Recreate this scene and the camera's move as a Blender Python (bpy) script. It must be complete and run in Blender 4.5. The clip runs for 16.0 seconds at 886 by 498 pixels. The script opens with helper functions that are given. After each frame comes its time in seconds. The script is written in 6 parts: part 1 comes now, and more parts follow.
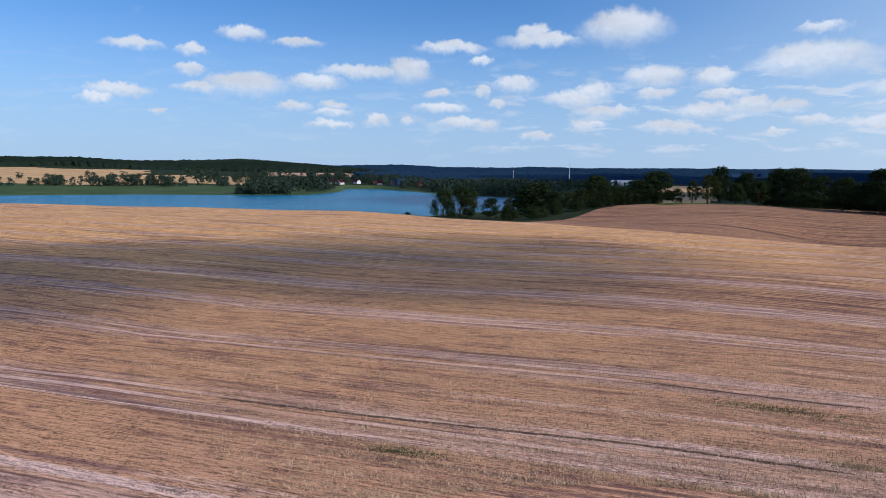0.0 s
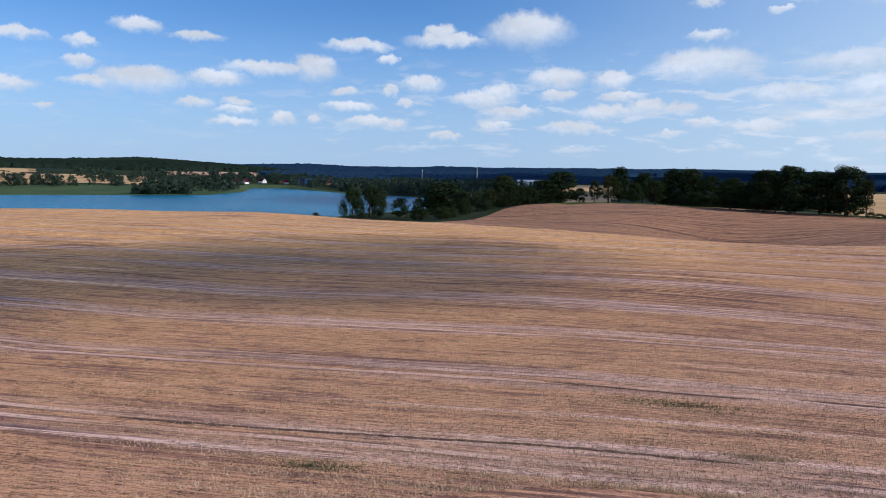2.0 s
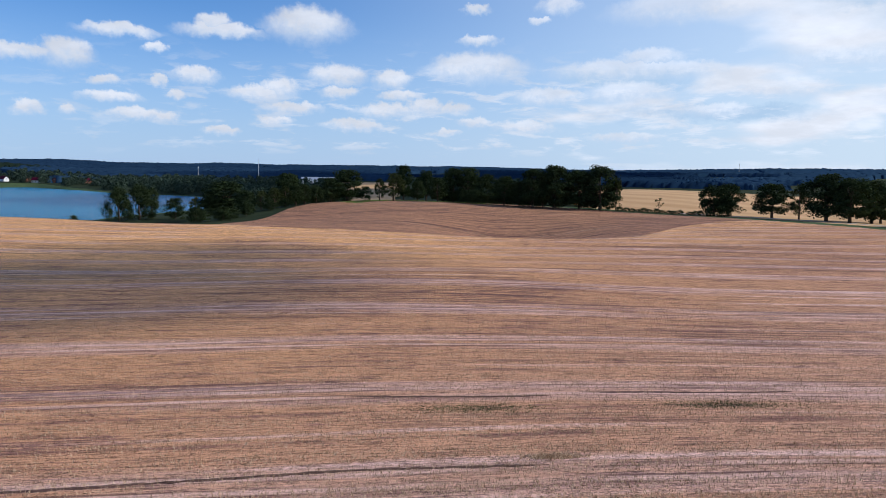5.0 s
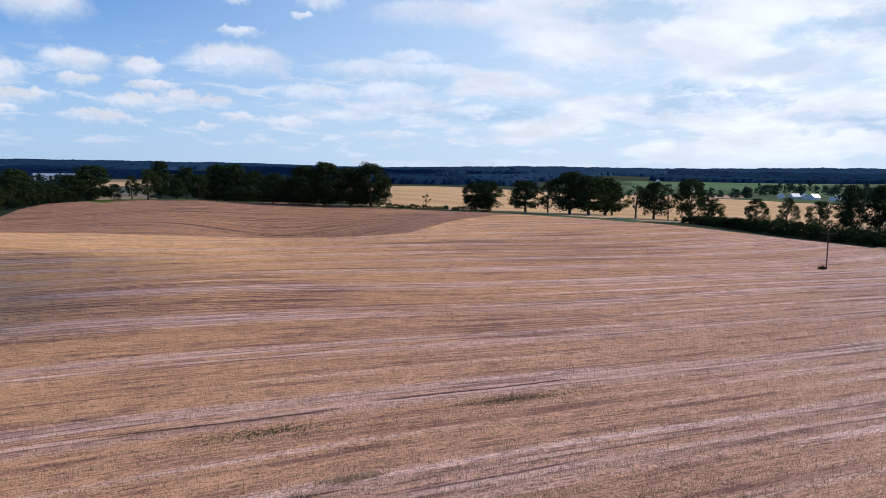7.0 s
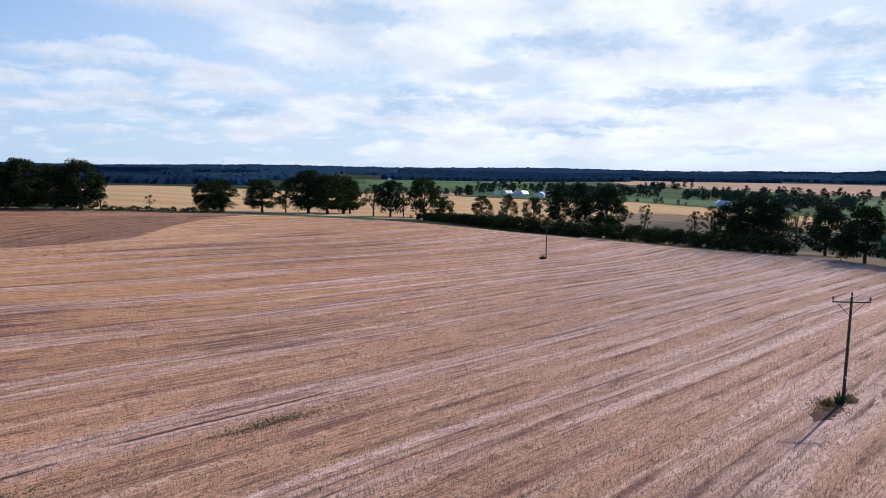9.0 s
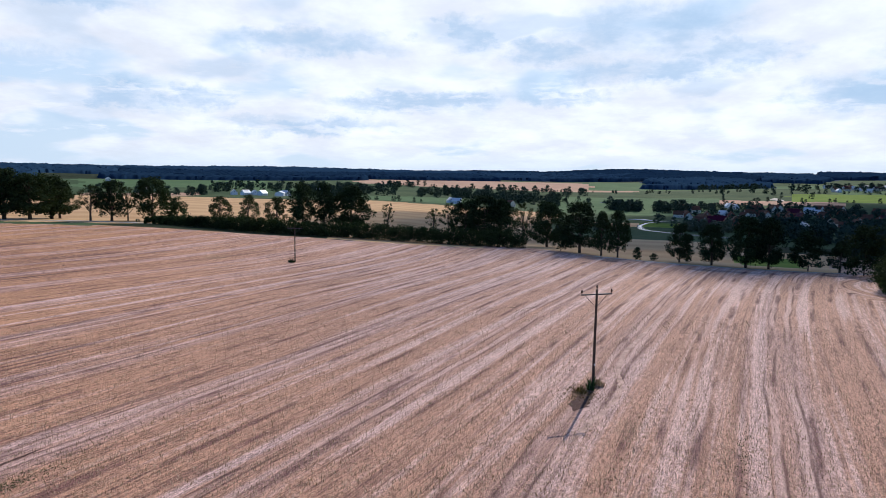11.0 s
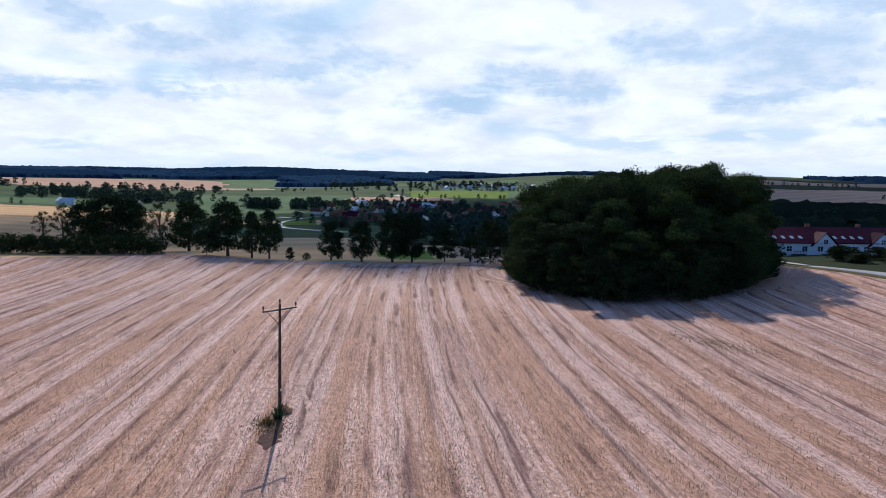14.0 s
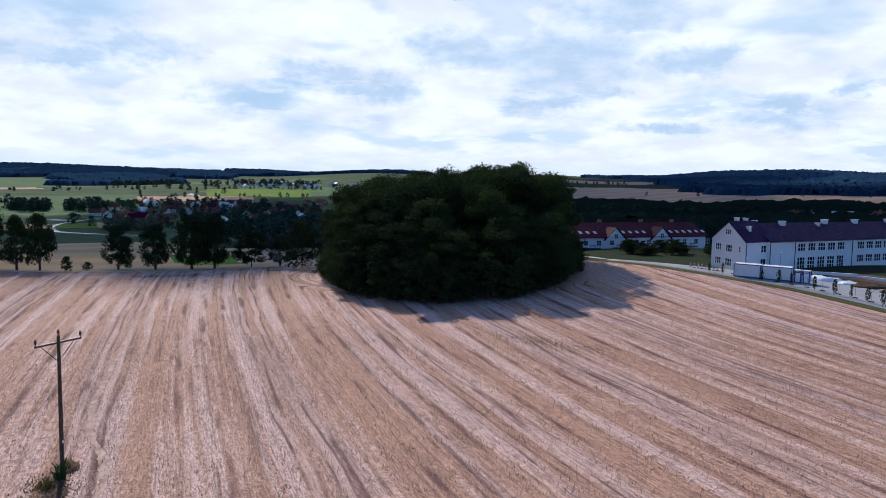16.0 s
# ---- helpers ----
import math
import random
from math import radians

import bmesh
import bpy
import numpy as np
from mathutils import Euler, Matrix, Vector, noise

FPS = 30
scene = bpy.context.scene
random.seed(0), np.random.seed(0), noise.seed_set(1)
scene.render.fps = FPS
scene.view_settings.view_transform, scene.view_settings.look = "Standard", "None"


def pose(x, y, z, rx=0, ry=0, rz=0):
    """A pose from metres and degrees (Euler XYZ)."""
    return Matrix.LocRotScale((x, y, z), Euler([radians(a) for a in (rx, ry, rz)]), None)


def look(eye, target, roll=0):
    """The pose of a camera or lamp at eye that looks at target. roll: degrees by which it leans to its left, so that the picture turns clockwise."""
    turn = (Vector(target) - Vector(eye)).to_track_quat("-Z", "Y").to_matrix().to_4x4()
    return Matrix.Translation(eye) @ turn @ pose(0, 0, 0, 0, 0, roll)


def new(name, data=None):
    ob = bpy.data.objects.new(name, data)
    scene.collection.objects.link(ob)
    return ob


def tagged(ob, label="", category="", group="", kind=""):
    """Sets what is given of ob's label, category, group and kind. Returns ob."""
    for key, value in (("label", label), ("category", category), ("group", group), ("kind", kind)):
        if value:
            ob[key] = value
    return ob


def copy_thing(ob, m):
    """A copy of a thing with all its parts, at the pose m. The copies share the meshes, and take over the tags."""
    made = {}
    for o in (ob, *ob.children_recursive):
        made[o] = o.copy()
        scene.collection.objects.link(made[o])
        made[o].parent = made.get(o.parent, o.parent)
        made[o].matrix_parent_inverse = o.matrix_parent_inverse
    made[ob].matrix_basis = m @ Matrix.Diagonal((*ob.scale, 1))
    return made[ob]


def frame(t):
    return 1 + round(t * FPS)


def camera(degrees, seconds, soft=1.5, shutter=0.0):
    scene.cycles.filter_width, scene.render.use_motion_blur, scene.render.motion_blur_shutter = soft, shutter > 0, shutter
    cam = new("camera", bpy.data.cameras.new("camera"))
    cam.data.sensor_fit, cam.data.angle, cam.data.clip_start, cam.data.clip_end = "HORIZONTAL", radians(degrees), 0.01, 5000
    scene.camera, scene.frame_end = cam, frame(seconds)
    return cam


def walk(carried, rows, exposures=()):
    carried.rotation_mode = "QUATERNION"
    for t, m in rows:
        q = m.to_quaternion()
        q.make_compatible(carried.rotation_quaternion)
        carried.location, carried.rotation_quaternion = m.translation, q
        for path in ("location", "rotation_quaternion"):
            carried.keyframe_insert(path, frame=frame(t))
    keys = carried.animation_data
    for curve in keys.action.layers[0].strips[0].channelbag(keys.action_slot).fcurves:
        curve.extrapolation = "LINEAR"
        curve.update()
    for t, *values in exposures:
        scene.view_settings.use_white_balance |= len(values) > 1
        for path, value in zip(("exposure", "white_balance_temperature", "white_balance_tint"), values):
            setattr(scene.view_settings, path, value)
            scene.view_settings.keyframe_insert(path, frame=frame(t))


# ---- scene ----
cam = camera(65.9, 16.0, soft=0.65)

PATH = [
    (0, (-9.149, -12.788, 18.451), (-9.149, -10.8, 18.233), 0.5),
    (0.5, (-9.172, -12.647, 18.533), (-9.119, -10.66, 18.314), 0.6),
    (1, (-9.208, -12.546, 18.648), (-9.091, -10.561, 18.43), 0.6),
    (1.5, (-9.279, -12.41, 18.787), (-9.085, -10.431, 18.57), 0.6),
    (2, (-9.331, -12.193, 18.937), (-9.068, -10.222, 18.719), 0.6),
    (2.5, (-9.391, -11.902, 19.071), (-9.06, -9.942, 18.854), 0.6),
    (3, (-9.463, -11.501, 19.16), (-9.064, -9.553, 18.944), 0.6),
    (3.2, (-9.462, -11.306, 19.187), (-9.034, -9.364, 18.971), 0.7),
    (5.3, (-9.255, -8.832, 19.887), (-8.313, -7.082, 19.666), 0.6),
    (5.5, (-9.185, -8.519, 19.908), (-8.183, -6.803, 19.687), 0.6),
    (6, (-8.909, -7.535, 19.971), (-7.74, -5.927, 19.75), 0.7),
    (6.5, (-8.589, -6.417, 20.019), (-7.284, -4.918, 19.797), 0.7),
    (7, (-8.15, -5.315, 20.027), (-6.753, -3.901, 19.805), 0.8),
    (7.5, (-7.614, -4.296, 20.035), (-6.125, -2.978, 19.814), 0.9),
    (8, (-7.026, -3.269, 20.053), (-5.405, -2.117, 19.836), 0.9),
    (8.5, (-6.363, -2.196, 20.068), (-4.626, -1.227, 19.853), 0.9),
    (9, (-5.556, -1.185, 20.07), (-3.731, -0.395, 19.855), 0.9),
    (9.2, (-5.155, -0.833, 20.072), (-3.3, -0.118, 19.857), 0.9),
    (11.3, (-0.019, 2.404, 20.271), (1.97, 2.357, 20.064), 1.0),
    (11.5, (0.527, 2.67, 20.278), (2.513, 2.548, 20.071), 1.1),
    (12, (1.994, 3.175, 20.298), (3.961, 2.873, 20.093), 1.0),
    (12.5, (3.475, 3.543, 20.297), (5.404, 3.052, 20.094), 1.1),
    (13, (4.982, 3.815, 20.289), (6.854, 3.138, 20.089), 1.0),
    (13.5, (6.542, 3.948, 20.294), (8.357, 3.134, 20.096), 1.1),
    (14, (8.17, 3.938, 20.327), (9.926, 3.002, 20.13), 1.0),
    (14.5, (9.776, 3.776, 20.37), (11.461, 2.716, 20.174), 1.0),
    (15, (11.347, 3.493, 20.426), (12.954, 2.318, 20.231), 1.0),
    (15.5, (12.871, 3.062, 20.481), (14.385, 1.771, 20.287), 1.0),
    (16, (14.377, 2.555, 20.54), (15.797, 1.16, 20.347), 1.0),
]
walk(cam, [(t, look(eye, target, roll)) for t, eye, target, roll in PATH], exposures=[(0.0, -0.16, 6370, 11), (5.5, -0.07, 6480, 12), (9.0, -0.04, 6480, 13), (16.0, -0.03, 6320, 12)])

# ---------------------------------------------------------------- daylight
SUN_BEARING, SUN_HEIGHT = 109.0, 34.0
SKY_STRENGTH = 0.082
to_sun = Vector((math.sin(radians(SUN_BEARING)) * math.cos(radians(SUN_HEIGHT)),
                 math.cos(radians(SUN_BEARING)) * math.cos(radians(SUN_HEIGHT)), math.sin(radians(SUN_HEIGHT))))
sun = new("sun", bpy.data.lights.new("sun", "SUN"))
sun.data.energy, sun.data.angle, sun.data.color = 4.2, radians(0.6), (1.0, 0.93, 0.83)
sun.matrix_world = look(to_sun * 200, (0, 0, 0))

# cumulus of the blue part of the sky: bearing, height, half width, half height, in degrees
CUMULUS_WEST = [
    (-23.9, 9.5, 1.9, 0.43), (-16.0, 10.8, 1.6, 0.57), (-19.9, 9.4, 0.9, 0.47), (-11.9, 10.3, 1.8, 0.38), (-20.0, 7.9, 1.2, 0.43), (-15.9, 7.0, 3.0, 0.85),
    (-19.5, 6.6, 1.6, 0.43), (-6.8, 8.2, 3.3, 0.57), (-3.0, 8.4, 1.7, 0.99), (-10.6, 7.3, 2.1, 0.66), (-25.1, 6.1, 2.1, 0.52), (-26.5, 5.5, 1.1, 0.38),
    (-22.3, 4.7, 0.7, 0.24), (-12.3, 5.4, 1.3, 0.43), (-9.1, 5.5, 1.0, 0.38), (-9.2, 4.9, 1.5, 0.33), (-9.4, 4.0, 1.7, 0.33), (-5.5, 4.4, 1.0, 0.52),
    (-3.0, 4.4, 0.6, 0.38), (-0.5, 6.6, 1.1, 0.38), (-0.1, 5.4, 2.1, 0.38), (1.6, 4.2, 2.3, 0.43), (3.5, 4.1, 0.9, 0.47),
]
CUMULUS_NORTH = [
    (3.2, 6.8, 0.6, 0.43), (4.5, 5.8, 0.8, 0.33), (5.7, 7.4, 1.7, 0.66), (7.8, 10.8, 3.0, 0.57), (7.3, 11.3, 1.2, 0.66), (14.4, 11.6, 3.1, 1.28),
    (2.9, 9.2, 0.8, 0.43), (0.6, 10.2, 2.6, 0.43), (10.4, 6.2, 2.3, 0.62), (12.2, 6.6, 1.4, 0.81), (13.2, 5.1, 2.3, 0.47), (16.7, 7.8, 2.2, 0.81),
    (16.8, 6.5, 1.5, 0.47), (7.7, 3.2, 1.4, 0.33), (11.6, 4.1, 1.4, 0.38), (17.7, 3.9, 2.0, 0.47), (28.3, 10.7, 1.5, 0.43), (33.1, 12.1, 0.8, 0.28),
    (21.1, 7.6, 1.4, 0.71),
]
CUMULUS_EAST = [
    (28.1, 8.6, 3.8, 1.14), (28.1, 10.7, 1.2, 0.38), (28.1, 13.1, 1.1, 0.38), (34.7, 13.3, 1.5, 0.66), (44.1, 12.7, 5.0, 1.04), (40.0, 8.3, 5.4, 0.81),
    (41.8, 9.2, 2.3, 0.66), (44.9, 8.2, 2.5, 0.66), (40.1, 6.5, 3.1, 0.95), (34.1, 6.3, 2.7, 0.66), (21.7, 6.3, 1.4, 0.43), (20.7, 5.1, 2.5, 0.57),
    (24.0, 5.4, 1.5, 0.66), (26.3, 5.3, 1.4, 0.52), (28.1, 4.2, 1.4, 0.38), (25.8, 3.4, 0.9, 0.28), (18.7, 3.8, 1.7, 0.43), (32.1, 3.9, 2.2, 0.52),
    (46.7, 5.1, 2.6, 0.52), (56.5, 8.9, 4.7, 1.14), (51.3, 6.5, 3.6, 0.66), (40.2, 3.0, 2.8, 0.38),
]
# grey-blue undersides in the bright layer towards the sun
UNDERSIDES_EAST = [
    (77.1, 10.6, 5.2, 0.85), (59.3, 12.6, 4.7, 0.76), (89.6, 11.6, 2.0, 0.95), (86.1, 6.2, 5.4, 0.62), (63.4, 5.9, 2.5, 0.95), (68.5, 6.0, 2.0, 0.81),
    (75.1, 4.0, 2.9, 0.52), (96.3, 10.0, 2.8, 0.81), (40.4, 7.7, 4.3, 0.66), (46.2, 4.9, 5.7, 0.47), (104.0, 11.6, 5.4, 1.61), (111.0, 9.6, 2.9, 0.85),
    (106.1, 8.5, 2.5, 0.90), (77.0, 4.0, 5.0, 0.57),
]
UNDERSIDES_SOUTH = [
    (124.4, 8.6, 3.1, 0.85), (118.5, 6.3, 2.9, 1.04), (129.0, 7.5, 2.8, 0.95), (97.4, 6.5, 2.9, 0.52), (135.3, 10.7, 3.9, 1.14), (144.6, 9.9, 4.5, 1.99),
    (142.7, 6.8, 2.7, 0.81), (146.4, 7.7, 1.3, 0.57), (149.3, 12.9, 4.5, 0.95), (154.1, 9.7, 2.7, 0.90), (160.6, 5.6, 3.9, 0.95), (151.8, 4.6, 2.5, 0.43),
    (165.8, 7.5, 1.7, 0.66), (103.9, 8.5, 4.3, 0.85), (148.4, 13.9, 4.5, 0.81),
]


class Nodes:
    """A small writer of node trees."""

    def __init__(self, tree):
        self.tree = tree
        tree.nodes.clear()

    def add(self, kind, inputs=(), operation="", data_type="", blend_type="", interpolation_type="", clamp=False):
        node = self.tree.nodes.new(kind)
        if data_type:
            node.data_type = data_type
        if operation:
            node.operation = operation
        if blend_type:
            node.blend_type = blend_type
        if interpolation_type:
            node.interpolation_type = interpolation_type
        if clamp:
            node.use_clamp = True
        for key, value in dict(inputs).items():
            if isinstance(value, bpy.types.NodeSocket):
                self.tree.links.new(value, node.inputs[key])
            else:
                node.inputs[key].default_value = value
        return node

    def math(self, operation, a, b=0.0, c=0.0, clamp=False):
        return self.add("ShaderNodeMath", {0: a, 1: b, 2: c}, operation=operation, clamp=clamp).outputs[0]

    def vec(self, operation, a, b=(0, 0, 0)):
        node = self.add("ShaderNodeVectorMath", {0: a, 1: b}, operation=operation)
        return node.outputs[1 if operation in ("LENGTH", "DOT_PRODUCT") else 0]

    def ramp(self, value, *stops, mode="LINEAR"):
        node = self.add("ShaderNodeValToRGB", {0: value})
        node.color_ramp.interpolation = mode
        while len(node.color_ramp.elements) < len(stops):
            node.color_ramp.elements.new(0.5)
        for element, (at, colour) in zip(node.color_ramp.elements, stops):
            element.position = at
            element.color = (*colour, 1) if isinstance(colour, tuple) else (colour, colour, colour, 1)
        return node.outputs[0]

    def mix(self, factor, a, b, blend="MIX"):
        node = self.add("ShaderNodeMix", {0: factor, 6: a, 7: b}, data_type="RGBA", blend_type=blend)
        return node.outputs[2]

    def noise(self, vector, scale, detail=4.0, rough=0.55, distort=0.0):
        return self.add("ShaderNodeTexNoise", {"Vector": vector, "Scale": scale, "Detail": detail, "Roughness": rough,
                                               "Distortion": distort}).outputs[0]

    def smooth(self, value, low, high, out_low=0.0, out_high=1.0):
        return self.add("ShaderNodeMapRange", {0: value, 1: low, 2: high, 3: out_low, 4: out_high},
                        interpolation_type="SMOOTHSTEP").outputs[0]


def make_sky():
    world = bpy.data.worlds.new("sky")
    scene.world = world
    world.use_nodes = True
    n = Nodes(world.node_tree)
    sky = n.add("ShaderNodeTexSky")
    sky.sky_type, sky.sun_disc = "NISHITA", False
    sky.sun_elevation, sky.sun_rotation = radians(SUN_HEIGHT), radians(SUN_BEARING)
    sky.altitude, sky.air_density, sky.dust_density, sky.ozone_density = 150.0, 1.0, 0.35, 3.0
    blue = n.vec("MULTIPLY", sky.outputs[0], (SKY_STRENGTH * 0.80, SKY_STRENGTH * 1.30, SKY_STRENGTH * 1.85))
    way = n.vec("NORMALIZE", n.add("ShaderNodeTexCoord").outputs["Generated"])
    axis = n.add("ShaderNodeSeparateXYZ", {0: way})
    x, y, z = axis.outputs
    bearing = n.math("MULTIPLY", n.math("ARCTAN2", x, y), 180 / math.pi)
    height = n.math("MULTIPLY", n.math("ARCSINE", z), 180 / math.pi)
    # wobble the outlines
    w1 = n.add("ShaderNodeTexNoise", {"Vector": way, "Scale": 60.0, "Detail": 6.0, "Roughness": 0.62}).outputs[1]
    wob = n.vec("MULTIPLY", n.vec("SUBTRACT", w1, (0.5, 0.5, 0.5)), (2.0, 1.25, 0.0))
    spot = n.vec("ADD", n.add("ShaderNodeCombineXYZ", {0: bearing, 1: height}).outputs[0], wob)

    def heaps(rows, spot):
        """The nearest of a list of heaps, and how high up in it the way points."""
        nearest, up, here = None, None, spot
        for i, (a, e, w, h) in enumerate(rows):
            if i and i % 6 == 0:
                # worked through in turns, to keep the shader small
                here = n.vec("ADD", spot, n.add("ShaderNodeCombineXYZ", {0: n.math("MULTIPLY", nearest, 1e-6), 1: n.math("MULTIPLY", up, 1e-6)}).outputs[0])
            apart = n.vec("MULTIPLY", n.vec("SUBTRACT", here, (a, e, 0)), (1 / w, 1 / h, 0))
            reach, rise = n.vec("LENGTH", apart), n.add("ShaderNodeSeparateXYZ", {0: apart}).outputs[1]
            if nearest is None:
                nearest, up = reach, rise
            else:
                closer = n.math("LESS_THAN", reach, nearest)
                up = n.math("MULTIPLY_ADD", closer, n.math("SUBTRACT", rise, up), up)
                nearest = n.math("MINIMUM", nearest, reach)
        return nearest, up

    nearest, up = heaps(CUMULUS_WEST + CUMULUS_NORTH + CUMULUS_EAST, spot)
    body = n.smooth(nearest, n.smooth(up, -0.6, 0.6, 1.55, 1.22), n.smooth(up, -0.6, 0.6, 0.35, 0.62))
    base = n.smooth(n.math("ADD", up, n.math("MULTIPLY", n.math("SUBTRACT", n.noise(way, 110.0, 4.0, 0.6), 0.5), 2.0)), 0.35, -0.95)
    w2 = n.add("ShaderNodeTexNoise", {"Vector": n.vec("MULTIPLY", way, (1.0, 1.0, 2.2)), "Scale": 16.0, "Detail": 5.0, "Roughness": 0.6}).outputs[1]
    stray = n.vec("MULTIPLY", n.vec("SUBTRACT", w2, (0.5, 0.5, 0.5)), (9.0, 2.6, 0.0))
    far_under, _ = heaps(UNDERSIDES_EAST + UNDERSIDES_SOUTH, n.vec("ADD", spot, stray))
    far_under = n.smooth(far_under, 1.85, 0.55)
    # the far layer, flat overhead, seen ever more edge-on towards the horizon
    flat = n.math("ADD", n.math("MAXIMUM", z, 0.0), 0.22)
    over = n.add("ShaderNodeCombineXYZ", {0: n.math("DIVIDE", x, flat), 1: n.math("DIVIDE", y, flat), 2: 0.0}).outputs[0]
    heap = n.noise(over, 1.7, 4.0, 0.46, 0.30)
    sunward = n.vec("DOT_PRODUCT", way, (0.80, -0.60, 0.0))
    cover = n.smooth(sunward, -0.35, 0.62)
    low = n.math("SUBTRACT", 0.68, n.math("MULTIPLY", cover, 0.35))
    sheet = n.smooth(n.math("SUBTRACT", heap, low), 0.0, 0.13)
    sheet = n.math("MULTIPLY", sheet, n.smooth(z, 0.0, 0.05, 0.25, 1.0))
    veil = n.math("MULTIPLY", n.smooth(sunward, -0.55, 0.60), 0.86)
    # the layers thin out overhead, where they are not seen edge-on
    thin = n.smooth(z, 0.24, 0.62, 1.0, 0.10)
    veil, sheet = n.math("MULTIPLY", veil, thin), n.math("MULTIPLY", sheet, thin)
    # small far heaps low over the horizon
    row = n.add("ShaderNodeCombineXYZ", {0: n.math("DIVIDE", bearing, 3.4), 1: n.math("DIVIDE", height, 0.85), 2: 3.0}).outputs[0]
    rank = n.smooth(n.noise(row, 1.0, 5.0, 0.6, 0.3), 0.50, 0.66)
    rank = n.math("MULTIPLY", rank, n.math("MULTIPLY", n.smooth(height, 0.8, 2.6), n.smooth(height, 11.0, 5.5)))
    rank = n.math("MULTIPLY", rank, n.smooth(bearing, -16.0, 26.0, 0.12, 0.62))
    # grey-blue undersides in the sheet towards the sun
    lens = n.add("ShaderNodeCombineXYZ", {0: n.math("DIVIDE", bearing, 8.0), 1: n.math("DIVIDE", height, 3.4), 2: 7.0}).outputs[0]
    under = n.smooth(n.noise(lens, 1.0, 3.0, 0.45, 0.2), 0.53, 0.66)
    under = n.math("MULTIPLY", under, n.math("MULTIPLY", n.smooth(sunward, 0.0, 0.5), n.smooth(height, 1.5, 6.0, 0.0, 0.45)))
    under = n.math("MAXIMUM", under, n.math("MULTIPLY", far_under, n.smooth(n.noise(lens, 2.2, 4.0, 0.6), 0.25, 0.6, 0.36, 0.80)))
    # near the horizon the clear sky pales
    haze = n.smooth(z, 0.24, 0.0, 0.0, 0.80)
    white = n.smooth(n.noise(over, 3.0, 5.0, 0.6), 0.3, 0.72, 0.84, 1.06)
    bright = n.smooth(sunward, -0.4, 0.8, 0.90, 1.10)
    cloud = n.vec("MULTIPLY", n.mix(1.0, n.add("ShaderNodeCombineColor", {0: white, 1: white, 2: white}).outputs[0],
                                    (0.89, 0.962, 1.08, 1), "MULTIPLY"),
                  n.add("ShaderNodeCombineXYZ", {0: bright, 1: bright, 2: bright}).outputs[0])
    colour = n.mix(haze, blue, (0.45, 0.62, 0.90, 1))
    colour = n.mix(veil, colour, (0.68, 0.83, 0.97, 1))
    colour = n.mix(n.math("MULTIPLY", sheet, 0.9), colour, cloud)
    colour = n.mix(under, colour, (0.43, 0.63, 0.87, 1))
    colour = n.mix(rank, colour, cloud)
    heap_colour = n.mix(n.math("MULTIPLY", base, 0.62), cloud, (0.53, 0.69, 0.91, 1))
    colour = n.mix(n.math("MULTIPLY", body, n.smooth(bearing, 20.0, 45.0, 0.92, 0.60)), colour, heap_colour)
    colour = n.mix(n.smooth(z, 0.0, -0.03), colour, (0.30, 0.34, 0.38, 1))
    back = n.add("ShaderNodeBackground", {0: colour, 1: 1.0})
    n.add("ShaderNodeOutputWorld", {0: back.outputs[0]})


make_sky()


# ---------------------------------------------------------------- cumulus overhead, out of sight, added to cast shadows on the land
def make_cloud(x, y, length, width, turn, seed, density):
    """A flat-bottomed heap of vapour, unseen 900 m up, placed so its shadow falls on (x, y)."""
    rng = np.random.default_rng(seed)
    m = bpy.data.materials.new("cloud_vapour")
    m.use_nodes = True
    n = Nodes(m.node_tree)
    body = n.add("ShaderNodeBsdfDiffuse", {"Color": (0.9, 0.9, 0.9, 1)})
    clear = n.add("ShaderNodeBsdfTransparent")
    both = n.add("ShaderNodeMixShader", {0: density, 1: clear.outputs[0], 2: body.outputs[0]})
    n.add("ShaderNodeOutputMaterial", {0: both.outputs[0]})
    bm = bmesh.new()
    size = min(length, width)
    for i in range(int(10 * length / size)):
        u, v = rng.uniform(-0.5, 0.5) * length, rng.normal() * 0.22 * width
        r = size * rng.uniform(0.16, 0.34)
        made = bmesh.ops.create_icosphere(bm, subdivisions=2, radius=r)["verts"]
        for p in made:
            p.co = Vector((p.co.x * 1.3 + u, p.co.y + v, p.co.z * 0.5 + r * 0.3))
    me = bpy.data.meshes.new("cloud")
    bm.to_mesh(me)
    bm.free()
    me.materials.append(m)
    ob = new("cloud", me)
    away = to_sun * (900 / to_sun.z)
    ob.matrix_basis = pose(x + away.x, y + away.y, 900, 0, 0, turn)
    tagged(ob, "white cumulus cloud added out of view to shade the fields", "cloud", "clouds overhead", kind="structure")


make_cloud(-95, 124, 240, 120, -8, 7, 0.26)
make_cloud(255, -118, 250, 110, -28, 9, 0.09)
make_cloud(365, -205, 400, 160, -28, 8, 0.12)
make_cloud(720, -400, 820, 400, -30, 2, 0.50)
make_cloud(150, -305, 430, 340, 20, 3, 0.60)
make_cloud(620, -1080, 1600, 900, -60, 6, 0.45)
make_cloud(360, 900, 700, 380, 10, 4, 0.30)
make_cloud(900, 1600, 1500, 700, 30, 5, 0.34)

# ---------------------------------------------------------------- materials
MATERIALS = {}


def material(name):
    """A new material with its node writer, or None where it is made already."""
    m = bpy.data.materials.new(name)
    m.use_nodes = True
    MATERIALS[name] = m
    return m, Nodes(m.node_tree)


